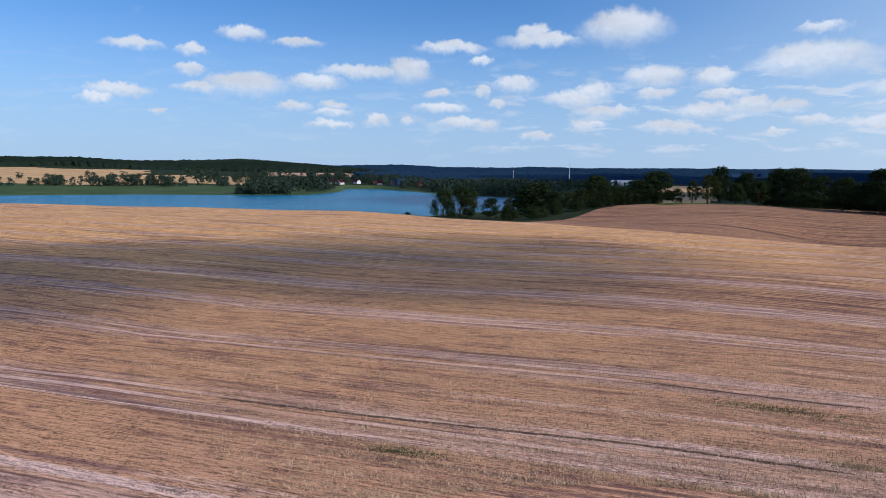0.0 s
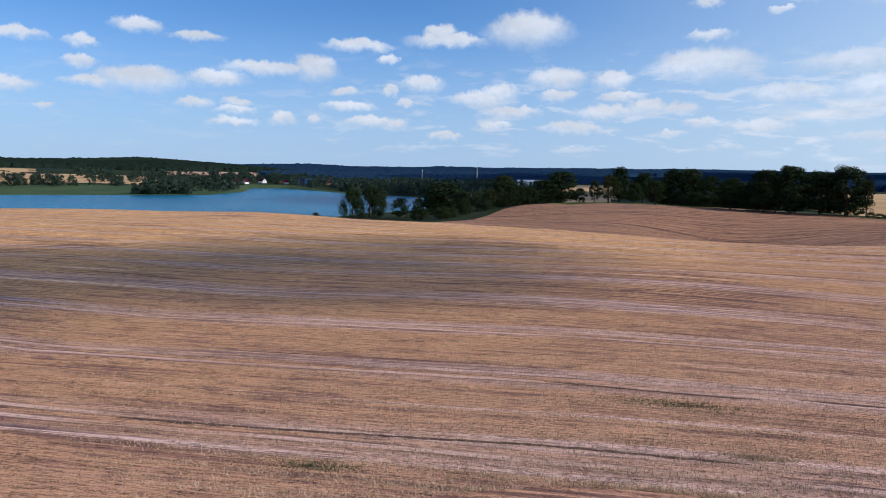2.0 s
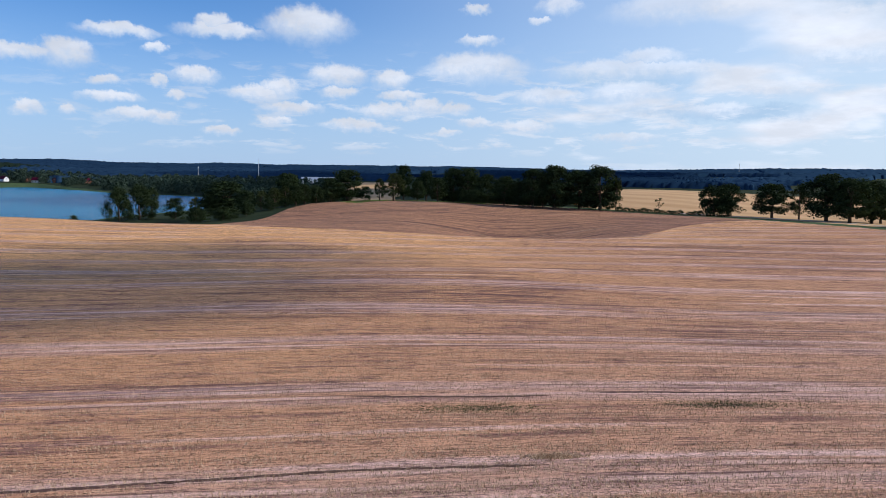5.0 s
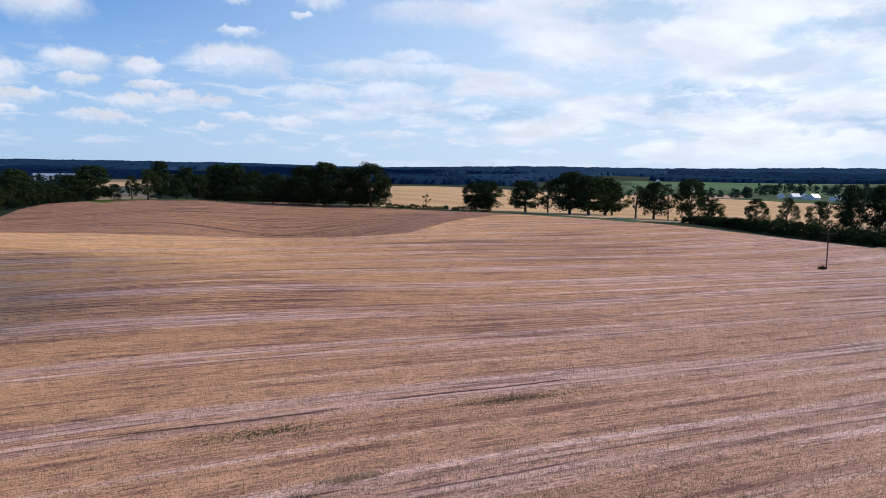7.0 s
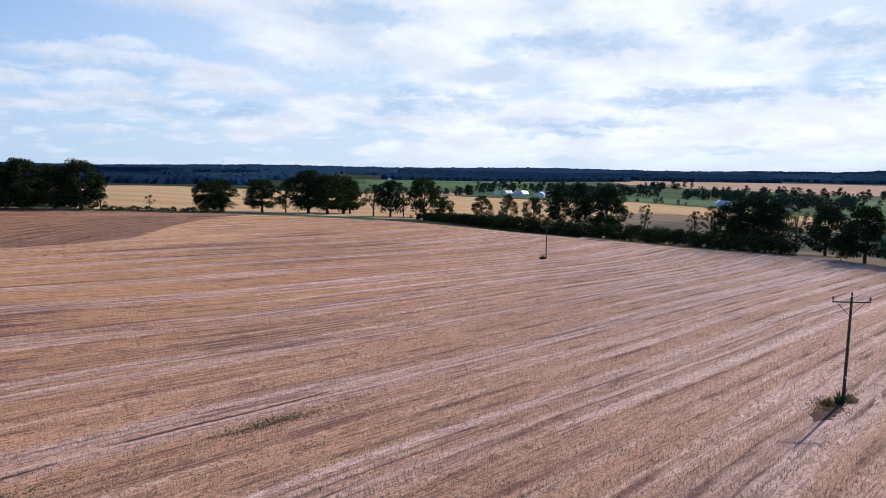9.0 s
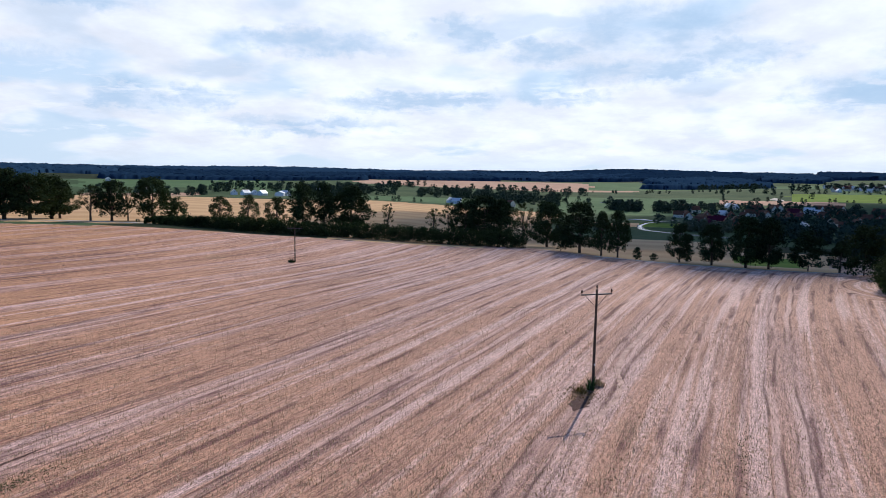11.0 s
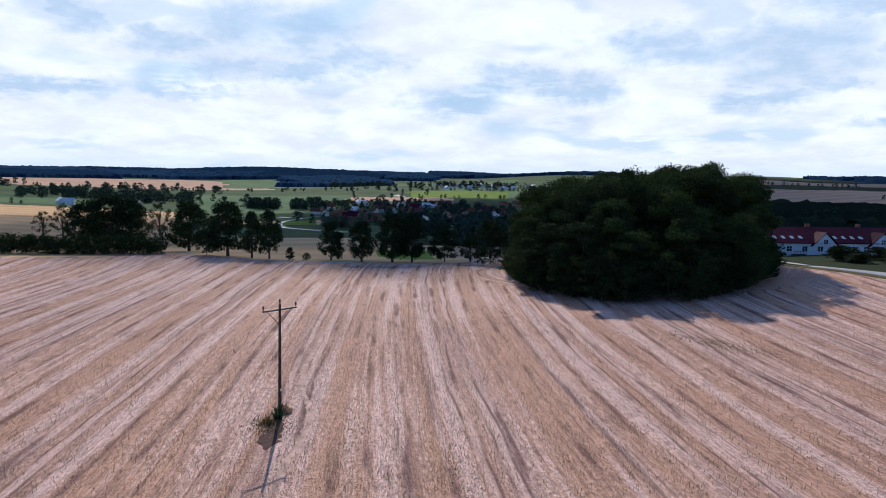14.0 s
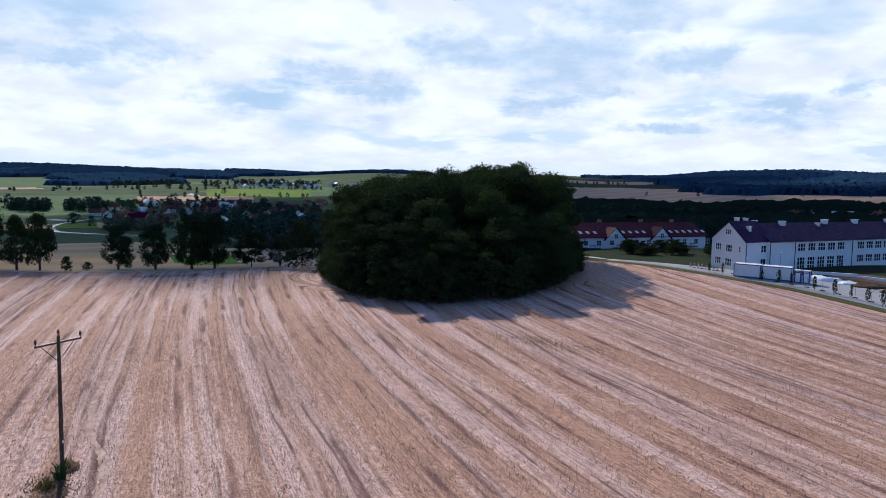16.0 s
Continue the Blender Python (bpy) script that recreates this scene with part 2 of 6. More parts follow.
def finish(n, colour, rough=0.8, bump=None, strength=0.3, distance=0.05, metal=0.0, specular=0.3, more=()):
    inputs = {"Base Color": colour, "Roughness": rough, "Metallic": metal, "Specular IOR Level": specular, **dict(more)}
    if bump is not None:
        inputs["Normal"] = n.add("ShaderNodeBump", {"Height": bump, "Strength": strength, "Distance": distance}).outputs[0]
    shader = n.add("ShaderNodeBsdfPrincipled", inputs)
    n.add("ShaderNodeOutputMaterial", {0: shader.outputs[0]})


def plain(name, colour, rough=0.6, metal=0.0, grain=18.0, amount=0.25, specular=0.4):
    """Paint, plaster, metal or wood with grain and grime at two scales."""
    m, n = material(name)
    where = n.add("ShaderNodeTexCoord").outputs["Object"]
    fine, coarse = n.noise(where, grain, 5.0, 0.6), n.noise(where, grain / 14, 3.0, 0.5)
    k = n.math("ADD", n.math("MULTIPLY", fine, 0.5), n.math("MULTIPLY", coarse, 0.5))
    low = tuple(c * (1 - amount) for c in colour) + (1,)
    high = tuple(min(1, c * (1 + amount * 0.6)) for c in colour) + (1,)
    finish(n, n.mix(n.smooth(k, 0.3, 0.7), low, high), n.smooth(fine, 0.2, 0.8, rough - 0.08, min(1.0, rough + 0.12)),
           fine, 0.15, 0.01, metal, specular)
    return m


def stubble(name, straw, earth, pale, broad=1.0, ribs=0.0, tracks=1.0):
    """Mown cereal field: drilled rows, swaths of pale straw, wheel tracks, bare earth showing through."""
    m, n = material(name)
    rows = n.add("ShaderNodeUVMap")
    rows.uv_map = "rows"
    uv = n.add("ShaderNodeSeparateXYZ", {0: rows.outputs[0]})
    across, along = uv.outputs[0], uv.outputs[1]
    place = n.add("ShaderNodeNewGeometry").outputs["Position"]

    def streak(width, length, shift, detail=3.0, rough=0.55):
        v = n.add("ShaderNodeCombineXYZ", {0: n.math("DIVIDE", across, width * broad), 1: n.math("DIVIDE", along, length * broad), 2: shift})
        return n.noise(v.outputs[0], 1.0, detail, rough)

    pass_band, swath = streak(3.0, 190.0, 1.0, 2.0, 0.5), streak(0.62, 46.0, 4.0, 4.0, 0.62)
    furrow, thin = streak(0.42, 22.0, 21.0, 4.0, 0.65), streak(0.16, 1.1, 9.0, 3.0, 0.6)
    patch, blotch = n.noise(place, 0.022, 4.0, 0.55), n.noise(place, 0.35, 5.0, 0.65)
    tuft, stalk, fleck = n.noise(place, 2.2, 4.0, 0.65), n.noise(place, 7.5, 3.0, 0.6), n.noise(place, 21.0, 2.0, 0.5)
    # straw colour runs from golden in the north of the field to paler in the south
    north = n.smooth(n.vec("DOT_PRODUCT", place, (-0.25, 0.97, 0.0)), -35.0, 70.0)
    lying = n.math("ADD", n.math("MULTIPLY", pass_band, 0.9), n.math("MULTIPLY", swath, 0.7))
    lying = n.math("ADD", lying, n.math("ADD", n.math("MULTIPLY", patch, 0.3), n.math("MULTIPLY", tuft, 0.35)))
    # one swath of chaff to each pass of the combine
    drift = n.math("MULTIPLY", n.math("SUBTRACT", streak(9.0, 45.0, 55.0, 2.0), 0.5), 2.2 * broad)
    side = n.math("PINGPONG", n.math("ADD", across, drift), 2.9 * broad)
    ridge = n.math("MULTIPLY", n.smooth(side, 1.15 * broad, 0.15 * broad), n.smooth(streak(5.0, 60.0, 61.0, 2.0), 0.36, 0.58))
    lying = n.math("ADD", lying, n.math("MULTIPLY", ridge, 0.26))
    lying = n.smooth(n.math("SUBTRACT", lying, n.math("MULTIPLY", north, 0.22)), 1.08, 1.36)
    colour = n.mix(lying, n.mix(north, (straw[0] * 1.09, straw[1] * 1.12, straw[2] * 1.32, 1), (straw[0] * 0.85, straw[1] * 0.81, straw[2] * 0.76, 1)), n.mix(north, (*pale, 1), tuple(c * 0.80 for c in pale) + (1,)))
    # sunlit gold of the far crest, painted in by brightening the straw colour
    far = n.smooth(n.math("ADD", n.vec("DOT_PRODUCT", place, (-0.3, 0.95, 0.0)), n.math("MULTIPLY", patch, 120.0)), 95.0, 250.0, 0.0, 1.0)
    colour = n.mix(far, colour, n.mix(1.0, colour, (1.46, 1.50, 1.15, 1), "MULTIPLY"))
    # bare earth and old chaff in broken lines
    bare = n.math("ADD", n.math("MULTIPLY", furrow, 0.75), n.math("ADD", n.math("MULTIPLY", swath, 0.45), n.math("MULTIPLY", blotch, 0.45)))
    gap = n.smooth(streak(2.2, 38.0, 44.0, 3.0, 0.6), 0.42, 0.24)
    bare = n.math("SUBTRACT", n.math("ADD", bare, n.math("MULTIPLY", patch, 0.25)), n.math("MULTIPLY", gap, 0.13))
    bare = n.smooth(bare, 0.905, 0.80)
    colour = n.mix(n.math("MULTIPLY", bare, n.smooth(north, 0.0, 1.0, 0.52, 0.85)), colour, (*earth, 1))
    # stalks, chaff and the gaps between them
    grain = n.math("ADD", n.math("MULTIPLY", stalk, 0.8), n.math("ADD", n.math("MULTIPLY", fleck, 1.0), n.math("MULTIPLY", thin, 0.6)))
    grain = n.math("ADD", grain, n.math("ADD", n.math("MULTIPLY", tuft, 0.35), n.math("MULTIPLY", n.math("SUBTRACT", streak(0.24, 5.0, 95.0, 4.0, 0.7), 0.35), n.smooth(north, 0.0, 1.0, 0.5, 1.0))))
    value = n.smooth(grain, 1.26, 1.64, -0.75, 0.77)
    value = n.math("ADD", n.math("MULTIPLY", value, n.smooth(north, 0.0, 0.7, 0.66, 1.05)), 1.01)
    colour = n.mix(1.0, colour, n.add("ShaderNodeCombineColor", {0: value, 1: value, 2: value}).outputs[0], "MULTIPLY")
    # groups of thin dark lines along the rows
    # most of all on the swells of the field
    on_swell = 0.0
    for cx, cy, reach in ((38, 95, 34), (150, 108, 44), (25, 172, 26), (68, 54, 16), (-88, 175, 26)):
        away = n.vec("LENGTH", n.vec("SUBTRACT", n.vec("MULTIPLY", place, (1, 1, 0)), (cx, cy, 0)))
        on_swell = n.math("ADD", n.smooth(away, reach, reach * 0.35), on_swell, clamp=True)
    group = n.smooth(n.math("ADD", streak(6.0, 60.0, 83.0, 3.0, 0.6), n.math("MULTIPLY", on_swell, 0.16)), 0.51, 0.66)
    lines = n.smooth(streak(0.62, 55.0, 87.0, 4.0, 0.65), 0.49, 0.55)
    colour = n.mix(n.math("MULTIPLY", n.math("MULTIPLY", group, lines), n.smooth(north, 0.0, 1.0, 0.38, 0.92)), colour, tuple(c * 0.9 for c in earth) + (1,))
    # tramlines: two pressed wheel tracks every 17.4 m, with dark shoulders and greyer straw beside them
    grey = n.add("ShaderNodeCombineColor", {0: value, 1: value, 2: value}).outputs[0]
    bend = n.math("ADD", n.math("SUBTRACT", across, 3.3), n.math("MULTIPLY", n.math("SUBTRACT", n.noise(place, 0.045, 2.0), 0.5), 1.6))
    lane = n.math("PINGPONG", bend, 8.7)
    broken = n.smooth(streak(9.0, 30.0, 17.0, 3.0), 0.34, 0.56)
    beside = n.math("MULTIPLY", n.smooth(n.math("ABSOLUTE", n.math("SUBTRACT", lane, 1.3)), 2.4, 0.6), n.smooth(streak(4.0, 70.0, 33.0), 0.36, 0.60))
    colour = n.mix(n.math("MULTIPLY", beside, 0.42 * tracks), colour, n.mix(1.0, (pale[0] * 0.74, pale[1] * 0.76, pale[2] * 0.84, 1), grey, "MULTIPLY"))
    side2 = n.math("ABSOLUTE", n.math("SUBTRACT", lane, 1.02))
    edge = n.math("MULTIPLY", n.smooth(n.math("ABSOLUTE", n.math("SUBTRACT", side2, 0.46)), 0.24, 0.05), n.smooth(streak(1.2, 16.0, 31.0, 3.0), 0.44, 0.62))
    colour = n.mix(n.math("MULTIPLY", edge, 0.78 * tracks), colour, tuple(c * 0.8 for c in earth) + (1,))
    worn = n.math("MULTIPLY", n.smooth(side2, 0.46, 0.20), broken)
    colour = n.mix(n.math("MULTIPLY", worn, 0.72 * tracks), colour, n.mix(0.5, tuple(min(1.0, c * 1.10) for c in pale) + (1,), n.mix(1.0, (*pale, 1), grey, "MULTIPLY")))
    # dark broken strips where chaff and earth lie open
    smear = n.math("MULTIPLY", n.smooth(n.math("ABSOLUTE", n.math("SUBTRACT", side, 1.5 * broad)), 0.62 * broad, 0.1 * broad),
                   n.smooth(n.math("ADD", streak(2.6, 15.0, 71.0, 4.0, 0.6), n.math("SUBTRACT", n.math("MULTIPLY", tuft, 0.25), n.smooth(north, 0.0, 0.8, -0.012, 0.0))), 0.585, 0.77))
    smear = n.math("MULTIPLY", smear, n.smooth(north, 0.0, 1.0, 0.85, 0.75))
    colour = n.mix(smear, colour, n.mix(1.0, (earth[0] * 0.92, earth[1] * 0.84, earth[2] * 0.86, 1), grey, "MULTIPLY"))
    if ribs:
        rib = n.math("PINGPONG", n.math("ADD", across, n.math("MULTIPLY", blotch, 0.8)), ribs)
        colour = n.mix(n.smooth(rib, ribs * 0.42, ribs * 0.12, 0.0, 0.42), colour, (*earth, 1))
    # thin regrowth of green here and there
    green = n.math("MULTIPLY", n.smooth(n.noise(place, 0.05, 3.0, 0.5), 0.66, 0.76), n.smooth(tuft, 0.45, 0.6))
    colour = n.mix(n.math("MULTIPLY", green, 0.55), colour, (0.115, 0.12, 0.05, 1))
    rise = n.math("ADD", n.math("MULTIPLY", thin, 0.4), n.math("ADD", n.math("MULTIPLY", stalk, 0.5), n.math("MULTIPLY", tuft, 0.6)))
    finish(n, colour, 0.82, rise, 0.9, 0.16, 0.0, 0.08)
    return m


def sward(name, low, high, mown=0.0, scale=0.05):
    """Grass, crops and meadow seen from afar: patches, mowing bands, tufts."""
    m, n = material(name)
    place = n.add("ShaderNodeNewGeometry").outputs["Position"]
    patch, tuft, fine = n.noise(place, scale * 0.25, 4.0, 0.6), n.noise(place, scale * 2.2, 5.0, 0.65), n.noise(place, 0.9, 4.0, 0.65)
    k = n.math("ADD", n.math("MULTIPLY", patch, 0.55), n.math("ADD", n.math("MULTIPLY", tuft, 0.3), n.math("MULTIPLY", fine, 0.25)))
    if mown:
        turned = n.vec("MULTIPLY", place, (0.35, 0.9, 0.0))
        band = n.add("ShaderNodeTexWave", {"Vector": turned, "Scale": mown, "Distortion": 2.0, "Detail": 2.0}).outputs[1]
        k = n.math("ADD", k, n.math("MULTIPLY", n.math("SUBTRACT", band, 0.5), 0.16))
    finish(n, n.mix(n.smooth(k, 0.34, 0.74), (*low, 1), (*high, 1)), 0.95, fine, 0.4, 0.2, 0.0, 0.03)
    return m


def foliage(name, dark, light, clear=0.12, shine=0.03):
    """Leaves: each its own shade, a little light passes through."""
    m, n = material(name)
    leaf = n.add("ShaderNodeNewGeometry").outputs["Random Per Island"]
    tree = n.add("ShaderNodeObjectInfo").outputs["Random"]
    place = n.add("ShaderNodeTexCoord").outputs["Object"]
    clump = n.noise(place, 0.35, 3.0, 0.5)
    k = n.math("ADD", n.math("MULTIPLY", leaf, 0.45), n.math("ADD", n.math("MULTIPLY", clump, 0.55), n.math("MULTIPLY", tree, 0.2)))
    colour = n.mix(n.smooth(k, 0.2, 1.0), (*dark, 1), (*light, 1))
    body = n.add("ShaderNodeBsdfPrincipled", {"Base Color": colour, "Roughness": 0.9, "Specular IOR Level": shine})
    glow = n.add("ShaderNodeBsdfTranslucent", {"Color": n.mix(1.0, colour, (1.0, 1.1, 0.45, 1), "MULTIPLY")})
    both = n.add("ShaderNodeMixShader", {0: clear, 1: body.outputs[0], 2: glow.outputs[0]})
    n.add("ShaderNodeOutputMaterial", {0: both.outputs[0]})
    return m


def bark(name, colour):
    m, n = material(name)
    where = n.vec("MULTIPLY", n.add("ShaderNodeTexCoord").outputs["Object"], (4.0, 4.0, 0.8))
    ridge = n.noise(where, 3.0, 5.0, 0.65)
    finish(n, n.mix(n.smooth(ridge, 0.35, 0.65), (*(c * 0.5 for c in colour), 1), (*colour, 1)), 0.9, ridge, 0.7, 0.04, 0.0, 0.1)
    return m


def tiled_roof(name, colour, course=0.34):
    """Roof tiles seen from afar: courses down the slope, weathering in patches."""
    m, n = material(name)
    where = n.add("ShaderNodeTexCoord").outputs["Object"]
    band = n.add("ShaderNodeTexWave", {"Vector": where, "Scale": 0.314 / course, "Distortion": 0.3, "Detail": 1.0}, ).outputs[1]
    grime, spot = n.noise(where, 0.6, 4.0, 0.6), n.noise(where, 7.0, 3.0, 0.6)
    k = n.math("ADD", n.math("MULTIPLY", grime, 0.6), n.math("MULTIPLY", spot, 0.4))
    finish(n, n.mix(n.smooth(k, 0.3, 0.7), (*(c * 0.62 for c in colour), 1), (*(c * 1.15 for c in colour), 1)), 0.62,
           n.math("ADD", band, n.math("MULTIPLY", spot, 0.4)), 0.5, 0.05, 0.0, 0.04)
    return m


M_STUBBLE = stubble("stubble", (0.400, 0.220, 0.130), (0.140, 0.068, 0.062), (0.57, 0.380, 0.322))
M_FALLOW = stubble("turned_stubble", (0.225, 0.120, 0.096), (0.085, 0.044, 0.042), (0.315, 0.195, 0.165), 2.2, 2.7, 0.0)
M_TAN = sward("ripe_field", (0.45, 0.275, 0.14), (0.58, 0.385, 0.21), 0.02, 0.03)
M_PINK = sward("cut_field", (0.38, 0.235, 0.165), (0.52, 0.345, 0.245), 0.02, 0.03)
M_GREEN = sward("crop", (0.062, 0.122, 0.056), (0.108, 0.172, 0.080), 0.03, 0.03)
M_MEADOW = sward("meadow", (0.035, 0.068, 0.034), (0.080, 0.116, 0.054), 0.0, 0.05)
M_VERGE = sward("verge_grass", (0.055, 0.095, 0.020), (0.14, 0.17, 0.040), 0.0, 0.3)
M_DRYVERGE = sward("dry_verge_grass", (0.050, 0.058, 0.022), (0.120, 0.105, 0.048), 0.0, 0.4)
M_SCRUB = sward("rough_ground", (0.014, 0.026, 0.014), (0.034, 0.045, 0.022), 0.0, 0.08)
# floor of the far forest, tinted with the same haze blue as its canopy
M_HAZY_FLOOR = sward("hazy_woodland_floor", (0.016, 0.040, 0.076), (0.022, 0.052, 0.092), 0.0, 0.1)
M_LIME = sward("young_crop", (0.10, 0.17, 0.025), (0.16, 0.235, 0.040), 0.03, 0.03)
M_LEAF = foliage("leaves_dark_green", (0.011, 0.021, 0.012), (0.042, 0.062, 0.025), 0.14)
M_LEAF_WARM = foliage("leaves_olive_green", (0.016, 0.025, 0.011), (0.060, 0.074, 0.026), 0.10)
M_LEAF_GREY = foliage("leaves_grey_green", (0.050, 0.062, 0.040), (0.13, 0.145, 0.10))
M_LEAF_DEEP = foliage("leaves_deep_green", (0.010, 0.019, 0.011), (0.052, 0.078, 0.032), 0.26)
# blue of the distant haze is put into this leaf colour
M_HAZY_FOREST = foliage("hazy_forest_leaves", (0.006, 0.019, 0.044), (0.021, 0.051, 0.096), 0.0, 0.0)
M_WOOD = foliage("dark_wood_leaves", (0.004, 0.010, 0.009), (0.024, 0.038, 0.026), 0.0, 0.0)
# leaves paled and blued to carry the haze over far trees in their colour
M_HAZY_LEAF = foliage("hazy_tree_leaves", (0.022, 0.042, 0.037), (0.053, 0.079, 0.056), 0.06)
M_BARK = bark("bark_brown", (0.10, 0.075, 0.055))
M_POLE = bark("pole_wood", (0.115, 0.085, 0.065))
M_WHITE = plain("white_render", (0.74, 0.76, 0.79), 0.85, 0.0, 2.5, 0.10, 0.2)
M_CREAM = plain("cream_render", (0.62, 0.58, 0.50), 0.85, 0.0, 2.5, 0.14, 0.2)
M_BRICK = plain("brick_wall", (0.30, 0.13, 0.085), 0.88, 0.0, 5.0, 0.25, 0.2)
M_ROOF_RED = tiled_roof("roof_red_tile", (0.066, 0.005, 0.023))
M_ROOF_DARK = tiled_roof("roof_plum_tile", (0.052, 0.024, 0.068))
M_ROOF_BROWN = tiled_roof("roof_brown_tile", (0.13, 0.060, 0.040))
M_ROOF_GREY = plain("roof_grey_sheet", (0.55, 0.58, 0.62), 0.42, 0.2, 1.2, 0.15)
M_GLASS_DARK = plain("window_glass", (0.020, 0.030, 0.050), 0.18, 0.0, 1.0, 0.2, 0.4)
M_FRAME = plain("white_frame", (0.78, 0.79, 0.80), 0.5, 0.0, 8.0, 0.06)
M_DARKTRIM = plain("dark_trim", (0.06, 0.05, 0.055), 0.5, 0.0, 8.0, 0.2)
M_METAL = plain("galvanised_steel", (0.42, 0.43, 0.44), 0.4, 0.85, 9.0, 0.15)
M_CERAMIC = plain("brown_ceramic", (0.09, 0.045, 0.03), 0.18, 0.0, 9.0, 0.15, 0.6)
M_BLUE = plain("blue_plastic", (0.02, 0.07, 0.30), 0.42, 0.0, 6.0, 0.12)
M_CONCRETE = plain("pale_concrete", (0.50, 0.49, 0.47), 0.88, 0.0, 3.0, 0.2, 0.2)
M_PAVING = plain("grey_paving", (0.33, 0.33, 0.345), 0.9, 0.0, 1.8, 0.16, 0.2)
M_SOIL = plain("dug_soil", (0.115, 0.072, 0.050), 0.95, 0.0, 1.6, 0.4, 0.1)
M_RUT_SOIL = plain("rut_soil", (0.105, 0.062, 0.052), 0.95, 0.0, 5.0, 0.45, 0.05)
M_SHEET = plain("white_plastic_sheet", (0.80, 0.82, 0.84), 0.28, 0.0, 3.0, 0.08, 0.5)
M_REDPAINT = plain("red_paint", (0.55, 0.04, 0.03), 0.45, 0.0, 9.0, 0.12)
M_RUBBER = plain("black_rubber", (0.025, 0.025, 0.027), 0.75, 0.0, 9.0, 0.2)
M_TRACK = plain("pale_track", (0.50, 0.46, 0.40), 0.92, 0.0, 0.5, 0.22, 0.2)
M_WEED = foliage("weed_leaves", (0.034, 0.066, 0.030), (0.100, 0.135, 0.058), 0.15)
M_OLD = foliage("withered_leaves", (0.11, 0.075, 0.03), (0.24, 0.17, 0.075), 0.1)
M_DRYSTRAW = foliage("dry_straw", (0.30, 0.19, 0.12), (0.78, 0.58, 0.42), 0.1)


def make_water():
    m, n = material("lake_water")
    place = n.add("ShaderNodeNewGeometry").outputs["Position"]
    chop = n.noise(n.vec("MULTIPLY", place, (1.0, 0.55, 1.0)), 0.55, 4.0, 0.65)
    broad = n.noise(place, 0.006, 3.0, 0.5)
    # blue that chop would mirror from the higher sky, put into the base colour
    colour = n.mix(n.smooth(broad, 0.35, 0.65), (0.008, 0.130, 0.230, 1), (0.012, 0.168, 0.285, 1))
    finish(n, colour, 0.25, chop, 1.0, 1.2, 0.0, 0.12)
    return m


M_WATER = make_water()
M_RIVER = plain("river_water", (0.16, 0.20, 0.22), 0.10, 0.0, 0.5, 0.15, 1.0)

# ---------------------------------------------------------------- the lie of the land
# the stubble plateau that the camera hangs over: its rim, in plan
RIM = np.array([(-700, -500), (-420, 470), (-267, 388), (-124, 352), (-56, 332), (-9, 279), (24, 266), (58, 330),
                (100, 412), (160, 446), (205, 370), (232, 300), (262, 235), (275, 168), (247, 92), (216, 36),
                (202, -8), (181, -27), (166, -48), (158, -68), (150, -95), (140, -132), (122, -168), (84, -178),
                (40, -190), (-60, -200)], float)
# heights beyond it, by bearing (columns) and distance from the origin (rows)
BEARINGS = np.array([-45, -20, 0, 20, 42, 60, 80, 100, 120, 145, 165], float)
RANGES = np.array([250, 450, 620, 800, 1000, 1500, 2200, 3200, 4800], float)
HEIGHTS = np.array([
    [-4, -4, -6, 0, -1, -3, -5, -6, -7, 0, 3],
    [-15, -15, -15, -6, 1, -4, -6, -15, -15, -6, 1],
    [-16, -16, -15, -9, 3, -3, -7, -21, -20, -10, -5],
    [-16, -16, -15, -10, 4, -3, -8, -21, -20, -10, -5],
    [-11, -12, -13, -8, -4, -9, -7, -16, -15, -4, 1],
    [8, 4, -8, -2, -2, 2, 3, -6, 4, 20, 23],
    [46, 40, 15, 9, 11, 14, 13, 5, 15, 46, 62],
    [56, 50, 42, 35, 33, 40, 38, 48, 57, 60, 70],
    [56, 52, 50, 42, 36, 40, 40, 48, 52, 52, 60]], float)
LAKE_LEVEL = -13.0
LAKE = np.array([(-1100, 700), (-565, 845), (-430, 930), (-310, 938), (-205, 962), (-190, 1150), (-215, 1380),
                 (-140, 1400), (-53, 1185), (-12, 1050), (70, 930), (92, 860), (88, 640), (46, 590), (-10, 520),
                 (-30, 470), (-150, 470), (-400, 520), (-900, 560)], float)


def edge_distance(x, y, ring):
    """Signed distance to a closed ring in plan: below zero inside it."""
    best = np.full(x.shape, 1e18)
    inside = np.zeros(x.shape, bool)
    for (ax, ay), (bx, by) in zip(ring, np.roll(ring, -1, 0)):
        dx, dy = bx - ax, by - ay
        k = np.clip(((x - ax) * dx + (y - ay) * dy) / (dx * dx + dy * dy), 0, 1)
        best = np.minimum(best, (x - ax - k * dx) ** 2 + (y - ay - k * dy) ** 2)
        cross = (ay > y) != (by > y)
        with np.errstate(divide="ignore", invalid="ignore"):
            inside ^= cross & (x < (bx - ax) * (y - ay) / np.where(by == ay, 1e-9, by - ay) + ax)
    return np.where(inside, -1, 1) * np.sqrt(best)


def ease(a, b, v):
    k = np.clip((v - a) / (b - a), 0, 1)
    return k * k * (3 - 2 * k)


def swell(x, y, cx, cy, rx, ry=None):
    return np.exp(-((x - cx) / rx) ** 2 - ((y - cy) / (ry or rx)) ** 2)


